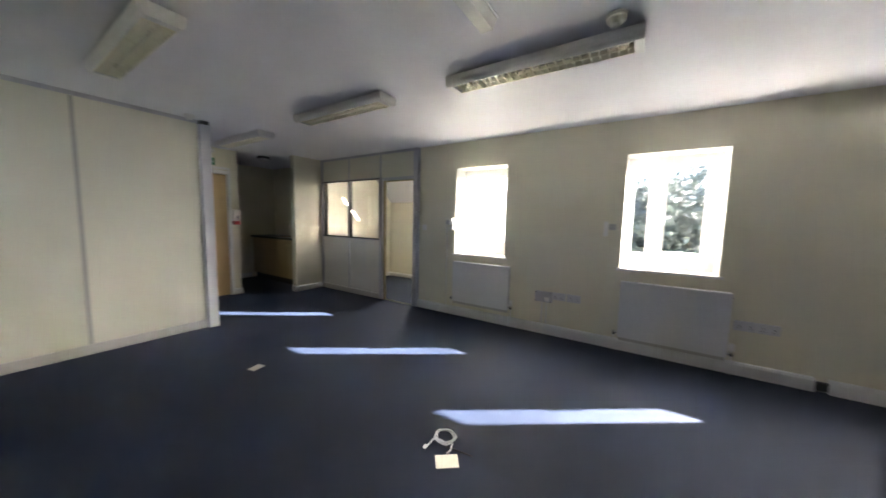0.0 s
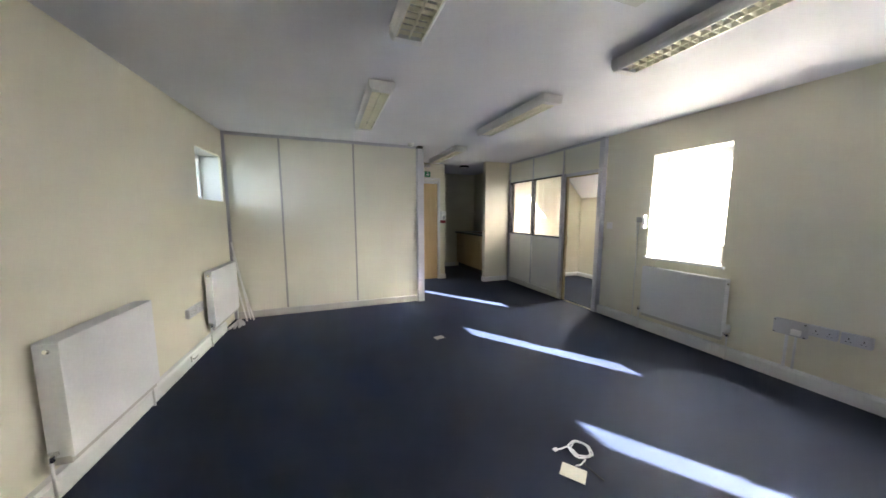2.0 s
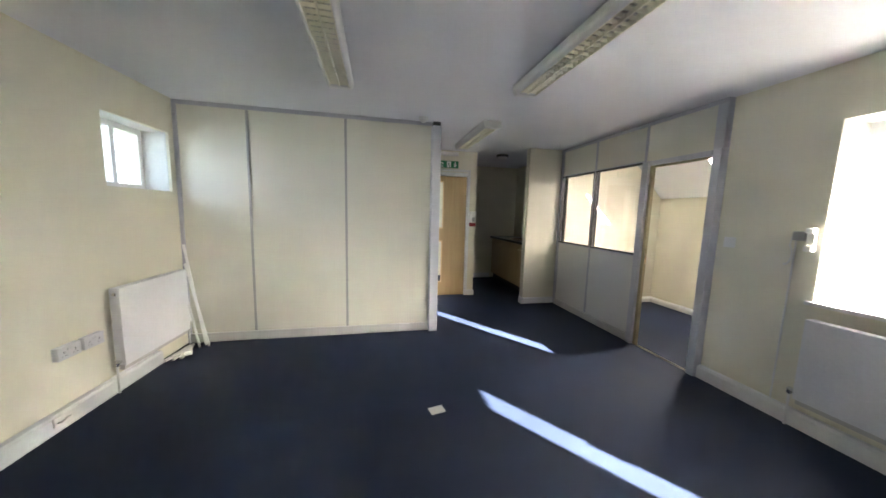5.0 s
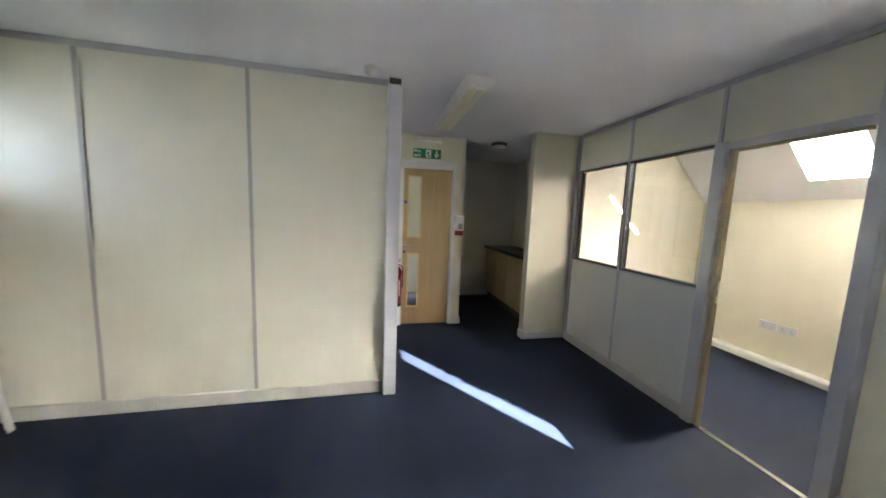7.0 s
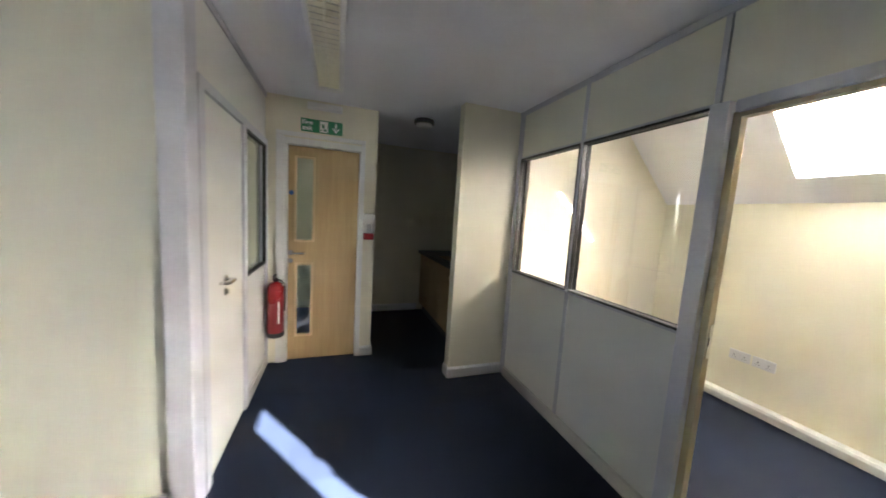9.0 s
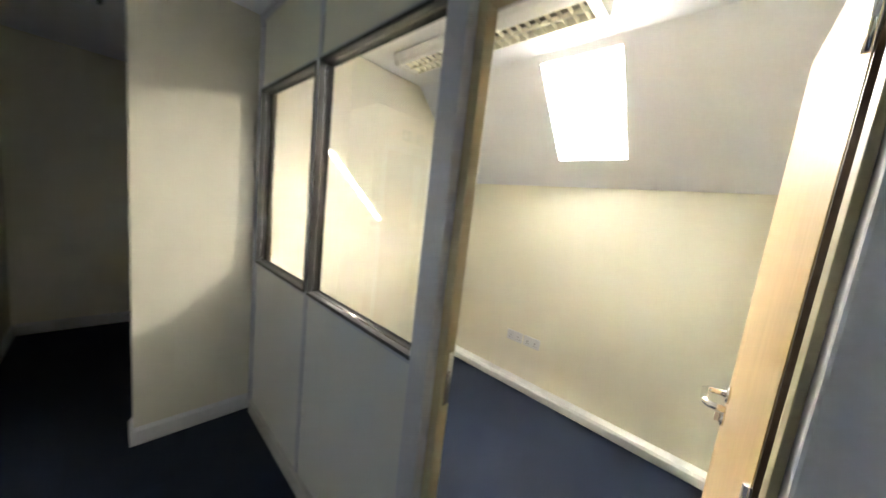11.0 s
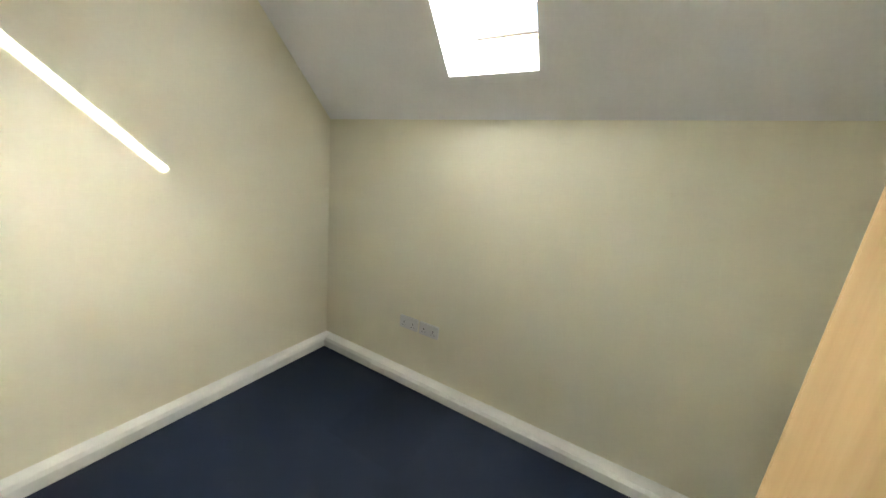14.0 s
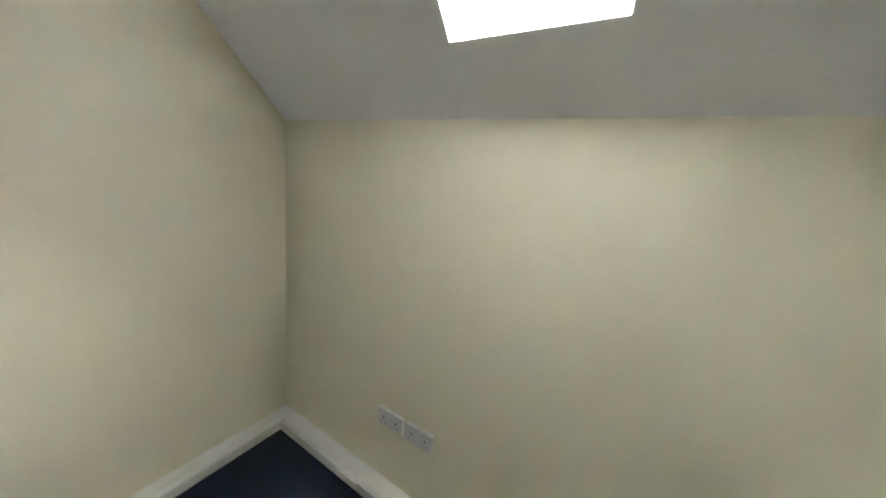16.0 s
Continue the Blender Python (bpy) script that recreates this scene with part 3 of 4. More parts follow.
def slope_ring(inset, width, d0, d1):
    """A rectangular frame in the roof window's shaft, inset from its sides."""
    bm = bmesh.new()
    u0, u1, y0, y1, k = SKY_U0 + inset, SKY_U1 - inset, SKY_Y0 + inset, SKY_Y1 - inset, width
    for q in ((u0, u0 + k, y0, y1), (u1 - k, u1, y0, y1), (u0 + k, u1 - k, y0, y0 + k), (u0 + k, u1 - k, y1 - k, y1)):
        slope_box(bm, *q, d0, d1)
    return bm


part("window_frame", slope_ring(0.004, 0.016, 0.315, 0.38), BEADING, rw, "pale pine roof window frame")
part("seal", slope_ring(0.0195, 0.009, 0.327, 0.344), GASKET, rw, "thin dark glazing seal")
bm = bmesh.new()
slope_box(bm, SKY_U0 + 0.019, SKY_U1 - 0.019, SKY_Y0 + 0.019, SKY_Y1 - 0.019, 0.345, 0.351)
p = part("pane", bm, PANE, rw)
p.visible_shadow = False


# ---- things ----
def radiator(y0, y1, z0, z1, wall_x, side, label, deep=0.0):
    """A flat panel radiator; its front looks along side (+1 east, -1 west)."""
    w = y1 - y0
    r = thing("radiator", label, "radiator", pose(wall_x, (y0 + y1) / 2, 0, 0, 0, 0 if side > 0 else 180), "panel radiators")
    part("front_panel", boxes(((0.085 + deep, -w / 2, z0), (0.098 + deep, w / 2, z1 - 0.004)), round_by=0.004), ENAMEL, r)
    part("back_panel", boxes(((0.03, -w / 2 + 0.01, z0 + 0.005), (0.042, w / 2 - 0.01, z1 - 0.01)), round_by=0.003), ENAMEL, r)
    part("top_grille", boxes(((0.03, -w / 2, z1 - 0.008), (0.1 + deep, w / 2, z1)), round_by=0.003), ENAMEL, r)
    for s in (-1, 1):
        part("side_cover", boxes(((0.03, s * (w / 2 + 0.001), z0 + 0.01), (0.098 + deep, s * (w / 2 - 0.006), z1 - 0.009)), round_by=0.001), ENAMEL, r)
    bm = bmesh.new()
    n = int(w / 0.04)
    for k in range(n):
        y = -w / 2 + 0.02 + k * (w - 0.04) / (n - 1)
        box(bm, (0.043, y - 0.008, z0 + 0.01), (0.083 + deep, y + 0.008, z1 - 0.012))
    part("convector_fins", bm, ENAMEL, r)
    # Grey strip paints the shadow on the wall under the radiator.
    part("bottom_shade_strip", boxes(((0.045, -w / 2 + 0.01, z0 - 0.035), (0.08 + deep, w / 2 - 0.01, z0 + 0.008))), SKIRT, r, "grey strip standing for the shaded wall below")
    for y in (-w / 2 + 0.15, w / 2 - 0.15):
        part("bracket", boxes(((0.0, y - 0.015, z0 + 0.05), (0.03, y + 0.015, z1 - 0.06))), FITTING, r)
    for s in (-1, 1):
        y = s * (w / 2 + 0.035)
        bm = bmesh.new()
        tube(bm, [(0.065, s * (w / 2 - 0.005), z0 + 0.035), (0.065, y, z0 + 0.035)], 0.011)
        lathe(bm, [(0.014, z0 + 0.015), (0.016, z0 + 0.02), (0.016, z0 + 0.055), (0.012, z0 + 0.06)], (0.065, y, 0), "z", 14)
        v = part("valve", bm, CHROME, r, "steel radiator valve")
        if s > 0:
            bm = bmesh.new()
            lathe(bm, [(0.014, z0 + 0.06), (0.021, z0 + 0.066), (0.022, z0 + 0.12), (0.018, z0 + 0.132)], (0.065, y, 0), "z", 18)
            part("valve_head", bm, PLASTIC, v, "white thermostatic head")
        bm = bmesh.new()
        tube(bm, [(0.065, y, z0 + 0.02), (0.065, y, 0.0)], 0.0075)
        part("pipe", bm, WHITE, r, "white painted tail pipe")
    for q in (-1, 1):
        bm = bmesh.new()
        lathe(bm, [(0.013, 0.0), (0.013, q * 0.007), (0.006, q * 0.009)], (0.066 + deep / 2, q * (w / 2 + 0.001), z1 - 0.045), "y", 14)
        part("air_vent", bm, CHROME, r)
    return r


radiator(2.64, 3.475, 0.22, 0.79, WX, -1, "white panel radiator under the middle window")
radiator(0.505, 1.39, 0.16, 0.765, WX, -1, "white panel radiator under a window on the east wall")
r = radiator(2.87, 3.62, 0.21, 0.81, 0, 1, "white double panel radiator on the west wall", 0.03)
r.matrix_world = pose(left_x(3.245), 3.245, 0, 0, 0, -2.86)
r = radiator(4.75, 5.52, 0.20, 0.81, 0, 1, "small white panel radiator near the partition corner")
r.matrix_world = pose(left_x(5.135), 5.135, 0, 0, 0, -2.86)


def socket(m, label="white double power socket on the wall"):
    """A double switched socket, 146 mm wide; its face looks along +y, the plate stands in the xz plane."""
    s = thing("power_socket", label, "socket", m, "wall sockets")
    part("back_box", boxes(((-0.073, 0.0005, -0.043), (0.073, 0.028, 0.043)), round_by=0.003), SOCKET_WHITE, s)
    part("face_plate", boxes(((-0.074, 0.0285, -0.044), (0.074, 0.036, 0.044)), round_by=0.003), SOCKET_WHITE, s)
    for c in (-0.036, 0.036):
        part("pin_holes", boxes(((c - 0.003, 0.0362, -0.004), (c + 0.003, 0.0366, 0.009)), ((c - 0.015, 0.0362, -0.022), (c - 0.007, 0.0366, -0.018)), ((c + 0.007, 0.0362, -0.022), (c + 0.015, 0.0366, -0.018))), DARK, s)
        part("rocker_switch", boxes(((c * 0.28 - 0.006, 0.0362, 0.012), (c * 0.28 + 0.006, 0.0405, 0.03)), round_by=0.001), SOCKET_WHITE, s)
    return s


for y in (2.02, 1.855):
    socket(pose(WX, y, 0.485, 0, 0, 90))
for y in (0.39, 0.235):
    socket(pose(WX, y, 0.465, 0, 0, 90))
for y in (4.43, 4.60):
    socket(pose(left_x(y), y, 0.475, 0, 0, -92.9))
for y in (5.585, 5.421):
    socket(pose(KX + 0.02, y, 0.425, 0, 0, 90))
socket(pose(6.90, OSY, 0.56, 0, 0, 0))
ad = thing("switch_box", "grey metal-clad switch box with two conduits below it", "switch box", pose(WX, 2.20, 0.465, 0, 0, 90))
BOX_GREY = mat("grey_metal_box", (0.50, 0.50, 0.51), 0.4, vary=0.04, scale=9)
part("box_body", boxes(((-0.10, 0.0005, -0.065), (0.10, 0.05, 0.06)), round_by=0.005), BOX_GREY, ad)
part("plug", boxes(((-0.075, 0.0505, -0.045), (-0.02, 0.085, 0.0)), round_by=0.006), PLASTIC, ad, "white plug")
for x in (-0.09, 0.09):
    for z in (-0.055, 0.05):
        bm = bmesh.new()
        lathe(bm, [(0.006, 0.0505), (0.006, 0.053), (0.003, 0.054)], (x, 0, z), "y", 10)
        part("screw", bm, DARK, ad)
for x, r in ((-0.035, 0.008), (0.02, 0.010)):
    bm = bmesh.new()
    tube(bm, [(x, 0.018, -0.066), (x, 0.018, -0.35)], r)
    part("conduit", bm, CORD, ad, "white conduit down to the trunking")


def extrude_y(bm, prof, y0, y1):
    """A closed xz profile drawn out along y."""
    ends = [[bm.verts.new((x, y, z)) for x, z in prof] for y in (y0, y1)]
    n = len(prof)
    for k in range(n):
        bm.faces.new((ends[0][k], ends[0][(k + 1) % n], ends[1][(k + 1) % n], ends[1][k]))
    bm.faces.new(ends[0][::-1])
    bm.faces.new(ends[1])
    bmesh.ops.recalc_face_normals(bm, faces=bm.faces[:])


def luminaire():
    """A surface twin-tube fitting, 1.3 m long along y, its top at z = 0."""
    o = thing("ceiling_light", "white twin fluorescent ceiling light with aged cream louvre, off", "ceiling light", None, "fluorescent ceiling lights")
    h, hw, hl = 0.085, 0.098, 0.625
    # Spine coloured dark: the shadow between fitting and ceiling is painted in.
    part("spine", boxes(((-0.06, -hl + 0.15, -0.012), (0.06, hl - 0.15, 0.0018))), DARK, o, "mounting spine, dark to stand for the shadow gap")
    curve = [(hw, -0.0225), (hw, -0.048), (hw - 0.004, -0.064), (hw - 0.012, -0.077), (hw - 0.022, -h)]
    bm = boxes(((-hw, -hl + 0.04, -0.022), (hw, hl - 0.04, -0.0125)))
    for s in (-1, 1):
        prof = [(s * x, z) for x, z in curve] + [(s * (x - 0.005), z) for x, z in curve[::-1]]
        extrude_y(bm, prof, -hl + 0.04, hl - 0.04)
    part("body", bm, FITTING, o)
    k = 1.03
    prof = [(k * x, k * z) for x, z in [(hw, -0.0125)] + curve[1:]]
    prof += [(-x, z) for x, z in prof[::-1]]
    for s in (-1, 1):
        bm = bmesh.new()
        extrude_y(bm, prof, s * (hl - 0.045), s * (hl + 0.004))
        part("end_cap", bm, FITTING, o, "white plastic end cap")
    part("reflector", boxes(((-hw + 0.008, -hl + 0.048, -0.030), (hw - 0.008, hl - 0.048, -0.0235))), REFLECTOR, o, "dull inner reflector")
    for x in (-0.046, 0.046):
        bm = bmesh.new()
        tube(bm, [(x, -hl + 0.09, -0.045), (x, hl - 0.09, -0.045)], 0.0125, 10)
        part("tube", bm, LAMP_TUBE, o, "fluorescent tube")
    part("louvre_rail", boxes(((-0.003, -hl + 0.05, -h), (0.003, hl - 0.05, -0.064)), ((-hw + 0.028, -hl + 0.048, -h), (-hw + 0.032, hl - 0.048, -0.05)), ((hw - 0.032, -hl + 0.048, -h), (hw - 0.028, hl - 0.048, -0.05))), LOUVRE, o)
    n = 23
    blade = None
    for k in range(n):
        y = -hl + 0.075 + k * (2 * hl - 0.15) / (n - 1)
        if blade is None:
            bm = bmesh.new()
            for a, b in ((-hw + 0.033, -0.004), (0.004, hw - 0.033)):
                for v in box(bm, (a, -0.0012, -h + 0.001), (b, 0.0012, -0.064)):
                    if v.co.z > -0.07:
                        v.co.y *= 2.2
            blade = part("louvre_blade", bm, LOUVRE, o)
            blade.location = (0, y, 0)
        else:
            c = new("louvre_blade", blade.data)
            c.parent, c.location = o, (0, y, 0)
    return o


def hung(x, y):
    return pose(x, y, CH - 0.001)


lum = luminaire()
DROP = pose(0, 0, -0.001)
lum.matrix_world = DROP @ hung(2.06, 4.05)
for x, y in ((3.49, 3.80), (3.575, 5.965), (3.555, 1.93), (2.08, 2.08)):
    copy_thing(lum, DROP @ hung(x, y))
copy_thing(lum, pose(5.98, 5.5, CO - 0.002))


def detector(m, label, group="smoke detectors"):
    d = thing("smoke_detector", label, "smoke detector", m, group)
    bm = bmesh.new()
    lathe(bm, [(0.052, 0.0), (0.052, -0.012), (0.048, -0.014)], sides=28)
    part("base", bm, PLASTIC, d)
    bm = bmesh.new()
    lathe(bm, [(0.047, -0.0145), (0.046, -0.03), (0.03, -0.036), (0.03, -0.044), (0.022, -0.05), (0.006, -0.052)], sides=28)
    part("head", bm, PLASTIC, d)
    return d


detector(hung(3.35, 1.43), "round white smoke detector on the ceiling")
detector(hung(2.836, 5.50), "round white smoke detector beside the partition")
em = thing("emergency_light", "white tapered emergency light on the ceiling", "emergency light", hung(2.85, 2.02))
bm = boxes(((-0.19, -0.05, -0.07), (0.19, 0.05, -0.012)), round_by=0.006)
for v in bm.verts:
    if v.co.z < -0.04:
        v.co.y *= 0.72
        v.co.x *= 0.95
part("diffuser", bm, mat("prismatic_diffuser", (0.82, 0.82, 0.78), 0.25), em, "prismatic plastic diffuser")
part("base", boxes(((-0.195, -0.055, -0.0115), (0.195, 0.055, 0)), round_by=0.003), FITTING, em)
e2 = thing("emergency_light", "white bulkhead emergency light over the fire exit sign", "emergency light", pose(3.525, 7.139, 2.405))
part("base", boxes(((-0.15, -0.02, -0.03), (0.15, 0, 0.03)), round_by=0.004), FITTING, e2)
part("diffuser", boxes(((-0.14, -0.055, -0.024), (0.14, -0.021, 0.024)), round_by=0.008), PLASTIC, e2)

bl = thing("bulkhead_lamp", "round ceiling lamp with a dark base and opal glass", "lamp", hung(4.48, 7.19))
bm = bmesh.new()
lathe(bm, [(0.10, 0), (0.105, -0.008), (0.105, -0.032), (0.098, -0.04)], sides=32)
part("base", bm, DARK, bl)
bm = bmesh.new()
lathe(bm, [(0.082, -0.0405), (0.082, -0.055), (0.07, -0.068), (0.04, -0.076), (0.008, -0.078)], sides=32)
part("glass", bm, mat("opal_glass", (0.7, 0.7, 0.68), 0.3), bl, "opal glass cover")

# fire exit sign
sg = thing("fire_exit_sign", "green fire exit sign with white lettering and arrow", "sign", pose(3.502, 7.1385, 2.235))
part("plate", boxes(((-0.178, -0.004, -0.058), (0.178, 0, 0.058)), round_by=0.0015), GREEN, sg)
for word, z in (("Fire", 0.008), ("exit", -0.042)):
    cu = bpy.data.curves.new("lettering", "FONT")
    cu.body, cu.size, cu.extrude, cu.offset = word, 0.056, 0.0004, 0.001
    cu.materials.append(SIGN_WHITE)
    tx = new("lettering", cu)
    tx.parent, tx.matrix_local = sg, pose(-0.168, -0.0048, z, 90, 0, 0)
part("pictogram", boxes(((-0.02, -0.0052, -0.048), (0.05, -0.0042, 0.048))), SIGN_WHITE, sg, "white doorway symbol")
part("pictogram_bar", boxes(((-0.002, -0.0062, -0.012), (0.02, -0.0053, 0.022)), ((0.014, -0.0062, -0.038), (0.038, -0.0053, -0.018)), ((-0.015, -0.0062, -0.036), (-0.002, -0.0053, -0.024))), GREEN, sg)
bm = boxes(((0.112, -0.0052, -0.01), (0.128, -0.0042, 0.045)))
vs = [bm.verts.new(p) for p in ((0.085, -0.0045, 0.0), (0.12, -0.0045, -0.046), (0.155, -0.0045, 0.0), (0.138, -0.0045, 0.0), (0.12, -0.0045, -0.024), (0.102, -0.0045, 0.0))]
bm.faces.new((vs[0], vs[1], vs[4], vs[5]))
bm.faces.new((vs[1], vs[2], vs[3], vs[4]))
part("arrow", bm, SIGN_WHITE, sg, "white downward arrow")

# fire extinguisher, hung on the wall beside the door
fe = thing("fire_extinguisher", "red fire extinguisher with black base and valve", "fire extinguisher", pose(3.142, 7.038, 0.30))
bm = bmesh.new()
lathe(bm, [(0.068, 0.045), (0.070, 0.05), (0.070, 0.43), (0.066, 0.465), (0.05, 0.495), (0.028, 0.508), (0.02, 0.512)], sides=28)
part("cylinder", bm, RED, fe)
bm = bmesh.new()
lathe(bm, [(0.060, 0.0), (0.071, 0.006), (0.0715, 0.044), (0.069, 0.046)], sides=28)
part("base", bm, DARK, fe, "black plastic foot")
bm = bmesh.new()
lathe(bm, [(0.019, 0.513), (0.019, 0.545), (0.013, 0.55)], sides=14)
box(bm, (-0.01, -0.095, 0.553), (0.01, 0.02, 0.565))
part("valve", bm, DARK, fe, "black squeeze-grip valve")
part("carry_handle", boxes(((-0.009, -0.10, 0.575), (0.009, 0.015, 0.583)), ((-0.009, 0.0, 0.566), (0.009, 0.015, 0.5745)), round_by=0.002), DARK, fe)
bm = bmesh.new()
tube(bm, [(0.0, -0.02, 0.535), (0.05, -0.035, 0.53), (0.078, -0.03, 0.49), (0.079, -0.015, 0.40), (0.076, -0.012, 0.24)], 0.008)
part("hose", bm, DARK, fe)
bm = boxes(((0.03, -0.066, 0.14), (0.042, -0.060, 0.34)), round_by=0.001)
part("label_plate", bm, SIGN_WHITE, fe, "white instruction label")
part("wall_bracket", boxes(((-0.02, 0.0705, 0.30), (0.02, 0.099, 0.42))), DARK, fe)

# hand gel dispenser beside the door
hd = thing("hand_dispenser", "white wall dispenser with a red label", "dispenser", pose(3.948, 7.139, 1.22))
bm = boxes(((-0.056, -0.095, 0.06), (0.056, 0, 0.25)), round_by=0.012)
for v in bm.verts:
    if v.co.y < -0.05 and v.co.z < 0.1:
        v.co.y += 0.02
part("body", bm, PLASTIC, hd)
part("push_lever", boxes(((-0.024, -0.106, 0.075), (0.024, -0.0955, 0.15)), round_by=0.004), mat("grey_plastic", (0.35, 0.35, 0.36), 0.4), hd, "grey push lever")
part("red_label", boxes(((-0.05, -0.075, -0.005), (0.05, -0.004, 0.058)), round_by=0.004), RED, hd, "red lower label")

# kitchen alcove
ku = thing("kitchen_unit", "run of beech kitchen base units", "kitchen unit", pose(0, 0, 0))
part("carcass", boxes(((4.90, 6.66, 0.12), (5.41, 8.52, 0.905))), BEECH, ku)
part("plinth", boxes(((4.94, 6.67, 0.001), (5.40, 8.51, 0.119))), DARK, ku, "dark plinth")
for k in range(4):
    y = 6.665 + k * 0.463
    dd = part("unit_door", boxes(((4.88, y, 0.14), (4.898, y + 0.457, 0.89)), round_by=0.002), BEECH, ku)
    bm = bmesh.new()
    lathe(bm, [(0.008, 0), (0.006, -0.012), (0.014, -0.018), (0.014, -0.024), (0.01, -0.027)], (4.88, y + (0.40 if k % 2 == 0 else 0.055), 0.80), "x", 14)
    part("knob", bm, BRASS, dd, "small round brass knob")
wt = thing("worktop", "dark laminate worktop with an inset steel sink", "worktop", pose(0, 0, 0))
part("slab", boxes(((4.845, 6.64, 0.908), (5.418, 7.40, 0.948)), ((4.845, 7.90, 0.908), (5.418, 8.54, 0.948)), ((4.845, 7.402, 0.908), (4.95, 7.898, 0.948)), ((5.33, 7.402, 0.908), (5.418, 7.898, 0.948))), WORKTOP, wt)
sk = thing("sink", "stainless steel sink let into the worktop", "sink", pose(0, 0, 0))
part("bowl", boxes(((4.952, 7.402, 0.80), (5.328, 7.898, 0.806)), ((4.952, 7.402, 0.8065), (4.957, 7.898, 0.95)), ((5.323, 7.402, 0.8065), (5.328, 7.898, 0.95)), ((4.957, 7.402, 0.8065), (5.323, 7.407, 0.95)), ((4.957, 7.893, 0.8065), (5.323, 7.898, 0.95))), CHROME, sk)
tp = thing("tap", "chrome swan-neck mixer tap on the worktop", "tap", pose(5.375, 7.65, 0.948))
bm = bmesh.new()
lathe(bm, [(0.025, 0), (0.024, 0.01), (0.018, 0.014), (0.017, 0.07), (0.012, 0.075)], sides=18)
tube(bm, [(0, 0, 0.07)] + [(-0.08 + 0.08 * math.cos(a), 0, 0.2 + 0.08 * math.sin(a)) for a in [k * math.pi / 8 for k in range(9)]] + [(-0.16, 0, 0.16)], 0.010)
part("spout", bm, CHROME, tp)
part("lever", boxes(((-0.008, 0.016, 0.04), (0.008, 0.07, 0.052)), round_by=0.003), CHROME, tp)


# wall phones beside the windows
def wall_phone(m, label, cord=True):
    p = thing("entry_phone", label, "entry phone", m, "entry phones")
    part("base", boxes(((-0.045, 0, -0.03), (0.02, 0.035, 0.035)), round_by=0.004), mat("grey_phone_plastic", (0.42, 0.42, 0.40), 0.4), p, "grey base box")
    bm = boxes(((0.028, 0.0, -0.10), (0.07, 0.03, 0.06)), ((0.028, 0.03, -0.10), (0.07, 0.05, -0.06)), ((0.028, 0.03, 0.025), (0.07, 0.05, 0.06)), round_by=0.005)
    part("handset", bm, PLASTIC, p, "white plastic handset")
    if cord:
        bm = bmesh.new()
        tube(bm, [(-0.05, 0.012, 0.03)] + [(-0.062 + 0.018 * math.sin(a), 0.014, -0.10 - 0.14 * (a / 6.28) + 0.03 * math.cos(a)) for a in [k * 0.4 for k in range(16)]], 0.004)
        part("cord_loop", bm, CORD, p, "hanging white cord loop")
        bm = bmesh.new()
        tube(bm, [(-0.035, 0.006, -0.03), (-0.036, 0.006, -0.5), (-0.038, 0.008, -1.24)], 0.005)
        part("wall_cable", bm, CORD, p, "white cable clipped down the wall")
    return p


wall_phone(pose(WX - 0.0005, 3.60, 1.34, 0, 0, 90) @ Matrix.Diagonal((-1, 1, 1, 1)) @ pose(0, 0, 0), "grey and white entry phone with hanging cord by the window")
wall_phone(pose(WX - 0.0005, 1.525, 1.335, 0, 0, 90), "grey and white entry phone by the window", False)
sw = thing("light_switch", "white light switch plate beside the office doorway", "light switch", pose(WX, 4.054, 1.255, 0, 0, 90))
part("plate", boxes(((-0.043, 0.0005, -0.043), (0.043, 0.009, 0.043)), round_by=0.003), PLASTIC, sw)
part("rocker", boxes(((-0.01, 0.0095, -0.015), (0.01, 0.014, 0.015)), round_by=0.002), PLASTIC, sw)

# pull cord in the office
pc = thing("pull_cord", "white pull cord switch hanging from the office ceiling", "pull cord", pose(5.312, 4.935, 0))
bm = bmesh.new()
lathe(bm, [(0.04, CO - 0.001), (0.04, CO - 0.02), (0.028, CO - 0.03)], sides=20)
part("ceiling_rose", bm, PLASTIC, pc)
bm = bmesh.new()
tube(bm, [(0, 0, CO - 0.03), (0.002, 0.001, 1.6), (0, 0, 0.77)], 0.0013, 6)
part("cord", bm, CORD, pc)
bm = bmesh.new()
lathe(bm, [(0.004, 0.775), (0.008, 0.765), (0.009, 0.745), (0.014, 0.73), (0.013, 0.725)], sides=14)
part("toggle", bm, PLASTIC, pc)

# leaning lengths of white trunking, and bits beside them
for k, (x0, y0, x1, y1, z1, w) in enumerate(((0.60, 5.555, 0.435, 5.60, 1.05, 0.035), (0.645, 5.52, 0.45, 5.575, 0.86, 0.04), (0.57, 5.50, 0.425, 5.53, 0.80, 0.025))):
    a, b = Vector((x0, y0, 0.002)), Vector((x1, y1, z1))
    o = thing("trunking_length", "length of white plastic trunking leaning in the corner", "trunking", None, "leaning trunking lengths")
    ln = (b - a).length
    bm = boxes(((-w / 2, -0.008, 0), (w / 2, -0.005, ln)), ((-w / 2, -0.005, 0), (-w / 2 + 0.003, 0.01, ln)), ((w / 2 - 0.003, -0.005, 0), (w / 2, 0.01, ln)))
    part("channel", bm, PLASTIC, o)
    o.matrix_world = Matrix.Translation(a) @ (b - a).to_track_quat("Z", "Y").to_matrix().to_4x4() @ pose(0, 0, 0, 0, 0, 35)
o = thing("adaptor_box", "small white plastic box lying on the carpet", "box", pose(0.535, 5.36, 0.0, 0, 0, 25))
part("body", boxes(((-0.035, -0.05, 0.001), (0.035, 0.05, 0.045)), round_by=0.006), PLASTIC, o)
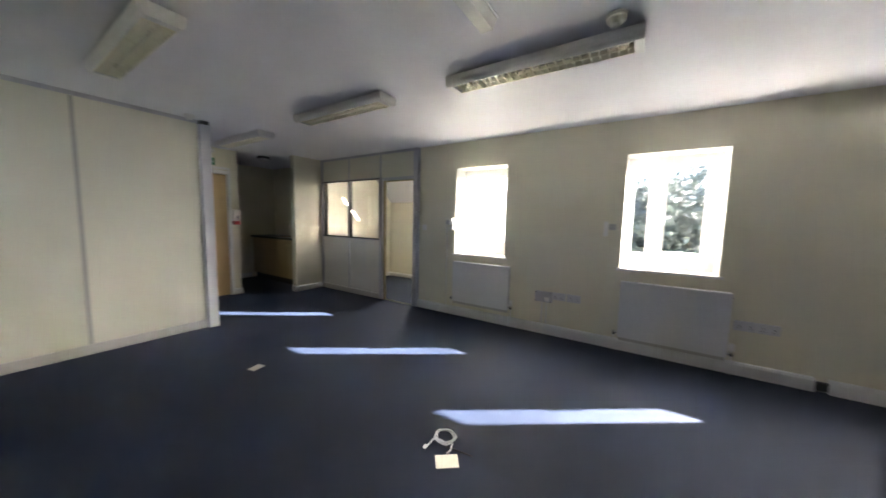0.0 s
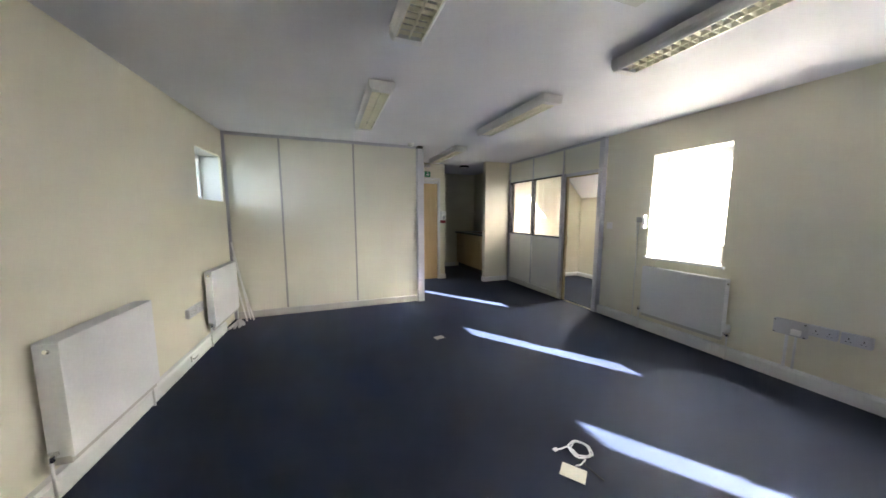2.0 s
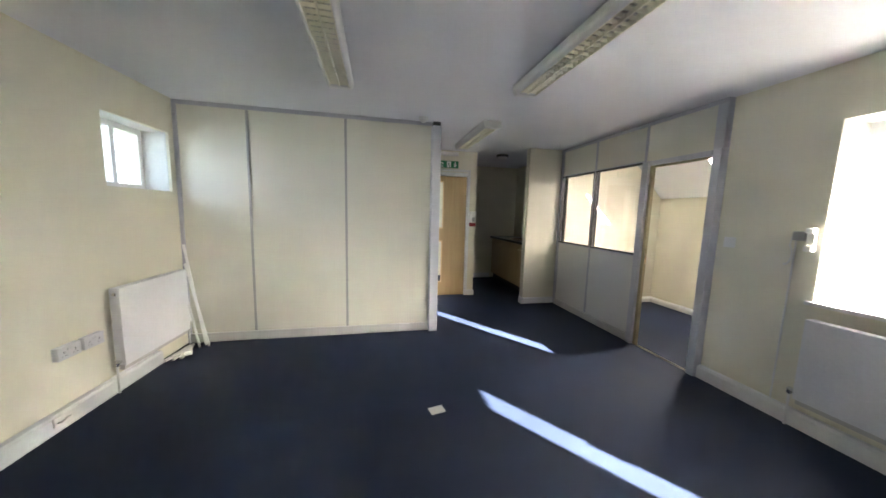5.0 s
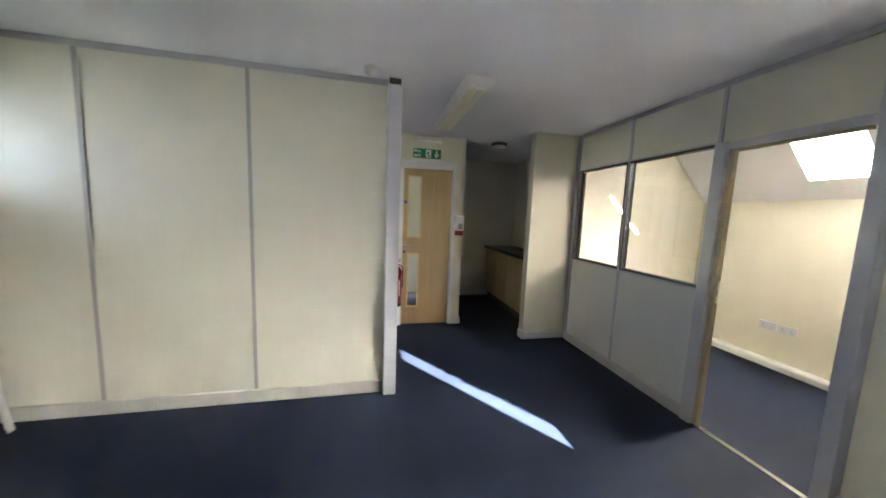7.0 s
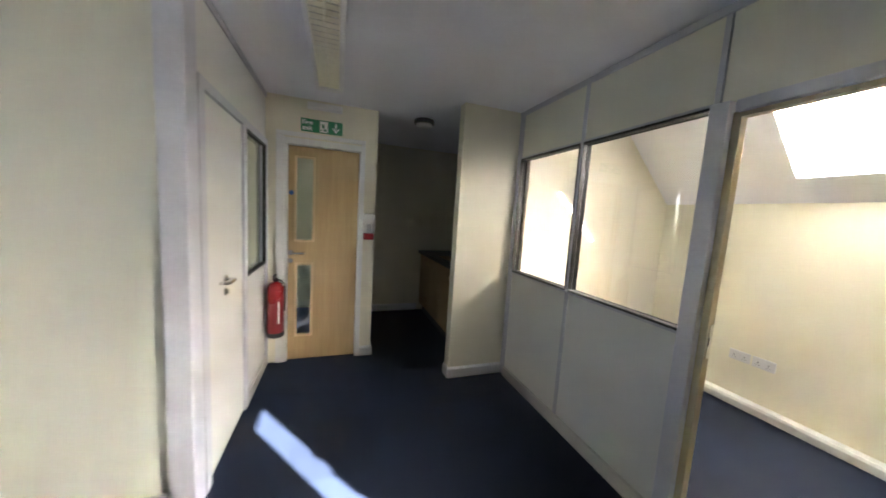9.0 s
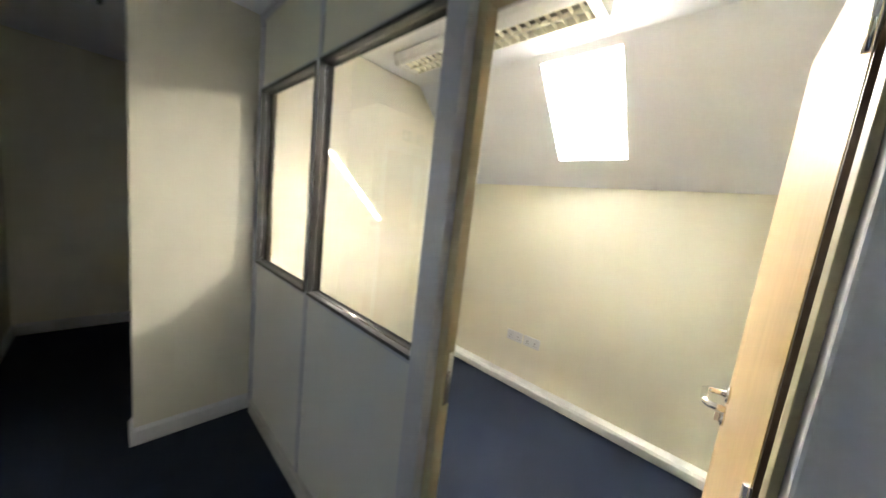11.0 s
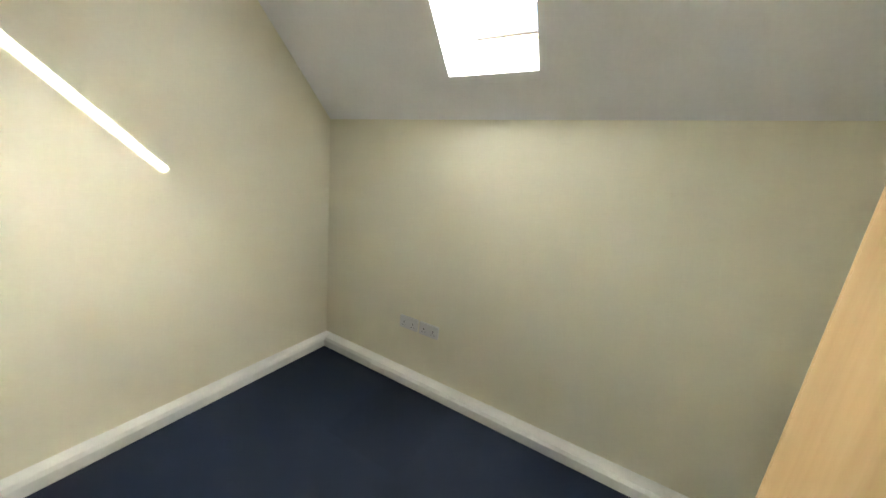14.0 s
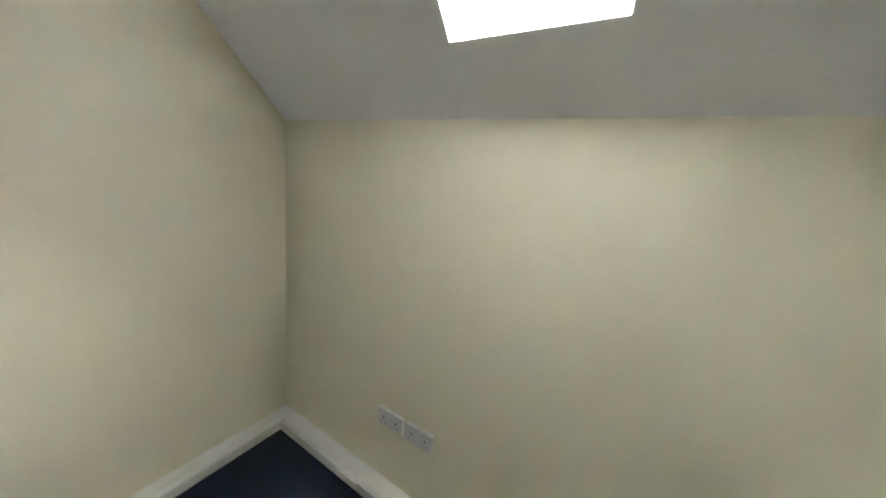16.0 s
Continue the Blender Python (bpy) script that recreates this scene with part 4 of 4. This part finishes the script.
for k in range(3):
    o = thing("trunking_offcut", "white plastic trunking offcut lying by the wall", "offcut", pose(left_x(5.3) + 0.07 + 0.03 * k, 5.36 + 0.02 * k, 0.012, 0, 0, 8 * k - 6), "offcuts on the floor")
    part("channel", boxes(((-0.012, -0.16, -0.01), (0.012, 0.16, 0.012)), round_by=0.002), PLASTIC, o)
o = thing("spur_outlet", "white cable outlet on the west skirting", "outlet", pose(left_x(4.28) + 0.05, 4.28, 0.075, 0, 0, -92.9))
part("plate", boxes(((-0.02, 0.0005, -0.03), (0.02, 0.012, 0.03)), round_by=0.003), PLASTIC, o)
bm = bmesh.new()
tube(bm, [(0, 0.012, -0.005), (0, 0.03, -0.003), (-0.02, 0.04, 0.01), (-0.05, 0.04, 0.012)], 0.006)
part("lead", bm, CORD, o)

# things on the carpet
o = thing("card", "buff card lying flat on the carpet", "card", pose(2.828, 2.085, 0.001, 0, 0, 38))
part("sheet", boxes(((-0.048, -0.065, 0), (0.048, 0.065, 0.0025))), PAPER, o)
o = thing("card", "small buff card lying on the carpet", "card", pose(2.77, 4.09, 0.001, 0, 0, 12))
part("sheet", boxes(((-0.055, -0.04, 0), (0.055, 0.04, 0.003))), PAPER, o)
o = thing("coiled_cable", "coil of white cable lying on the carpet", "cable", pose(2.985, 2.195, 0.0))
bm = bmesh.new()
pts = []
for k in range(64):
    a = k * 2 * math.pi * 3.3 / 63
    rr = 0.058 + 0.008 * math.sin(1.7 * a) + 0.004 * math.sin(5 * a)
    pts.append((rr * math.cos(a + 2.2), rr * 1.05 * math.sin(a + 2.2), 0.006 + 0.004 * (k / 63) * 3 + 0.003 * math.sin(3 * a)))
tube(bm, [(-0.125, 0.055, 0.005), (-0.1, 0.05, 0.005), (-0.07, 0.052, 0.006)] + pts + [(-0.03, -0.07, 0.008), (-0.08, -0.085, 0.005), (-0.11, -0.08, 0.005)], 0.0045, 8)
part("cable", bm, CORD, o)
part("plug", boxes(((-0.15, 0.046, 0.001), (-0.124, 0.066, 0.012)), round_by=0.002), PLASTIC, o)
o = thing("pencil", "dark pencil lying on the carpet", "pencil", pose(2.93, 2.07, 0.004, 0, 0, 97))
bm = bmesh.new()
lathe(bm, [(0.0036, -0.085), (0.0036, 0.07), (0.0008, 0.09)], (0, 0, 0), "x", 8)
part("shaft", bm, PENCIL, o)

# ---- outside ----
structure("ground", boxes(((-600, -600, -3.3), (600, 600, -3.0))), GRASS, "rough grass ground outside")


def tree(x, y, height, spread, leaves, seed):
    rnd = random.Random(seed)
    o = thing("tree", "leafy broad-crowned tree outside the window, in a row screening low sky", "tree", pose(x, y, -3.0), "trees outside")
    bm = bmesh.new()
    rings = 7
    prev = None
    for k in range(rings + 1):
        u = k / rings
        r = 0.16 * (1 - 0.8 * u)
        ring = [bm.verts.new((r * math.cos(a) + 0.15 * math.sin(3 * u), r * math.sin(a), u * height * 0.75)) for a in [j * math.pi / 4 for j in range(8)]]
        if prev:
            for j in range(8):
                bm.faces.new((prev[j], prev[(j + 1) % 8], ring[(j + 1) % 8], ring[j]))
        prev = ring
    tips = []
    for k in range(11):
        a, u = k * 2.4, 0.3 + 0.06 * k
        p0 = Vector((0.15 * math.sin(3 * u), 0, u * height * 0.75))
        ln = spread * (1.1 - 0.5 * u)
        p1 = p0 + Vector((math.cos(a), math.sin(a), 0.55)) * ln * 0.6
        p2 = p1 + Vector((math.cos(a + 0.3), math.sin(a + 0.3), 0.3)) * ln * 0.5
        tube(bm, [p0, p1, p2], 0.035 * (1.2 - u), 5)
        tips += [p1, p2, (p1 + p2) / 2]
    tips.append(Vector((0.1, 0, height * 0.85)))
    part("trunk", bm, BARK, o)
    verts, faces = [], []
    for k in range(leaves):
        c = rnd.choice(tips) + Vector([rnd.gauss(0, 0.42) for _ in range(3)])
        e = Euler([rnd.uniform(0, 6.3) for _ in range(3)]).to_matrix()
        s = rnd.uniform(0.05, 0.105)
        n = len(verts)
        verts += [c + e @ Vector(p) * s for p in ((-1, 0, 0), (0, -0.45, 0.1), (1, 0, 0), (0, 0.45, 0.1))]
        faces.append((n, n + 1, n + 2, n + 3))
    me = bpy.data.meshes.new("crown")
    me.from_pydata(verts, [], faces)
    me.materials.append(LEAF)
    cr = new("crown", me)
    cr.parent = o
    return o


# Row runs on past the seen foliage: extra trees added to block low sky.
TREES = ((11.5, 0.2, 6.9, 1.7), (12.3, 2.2, 6.8, 1.7), (12.8, -1.6, 6.8, 1.7), (15.0, 0.9, 6.5, 1.9), (15.5, 4.6, 6.1, 1.8), (11.8, 4.6, 6.3, 1.8), (12.2, 7.2, 6.5, 1.8), (12.6, -4.2, 6.2, 1.8), (12.0, -6.8, 6.0, 1.8))
for n, (x, y, h, sp) in enumerate(TREES):
    tree(x, y, h, sp, 14000, n + 3)

# ---- carpet tiles, laid last ----
bm = boxes(((-0.2499, -0.2499, -0.0065), (0.2499, 0.2499, 0)))
first = part("carpet_tile", bm, CARPET, floor)
cells = [(i, j) for i in range(15) for j in range(27)]
placed = False
for i, j in cells:
    x, y = 0.16 + 0.5 * i, -4.6 + 0.5 * j
    inside = (-0.1 < x < 5.5 and y < 7.4) or (x > 5.1 and 3.7 < y < 6.9) or (3.8 < x < 5.6 and y > 7.2)
    if x < 0.35 and y > 6.0:
        inside = False
    if not inside:
        continue
    ob = first if not placed else new("carpet_tile", first.data)
    placed = True
    ob.parent = floor
    ob.location = (x, y, random.uniform(-0.0002, 0.0))
    ob.rotation_euler = (0, 0, (i + j) % 2 * math.pi / 2)
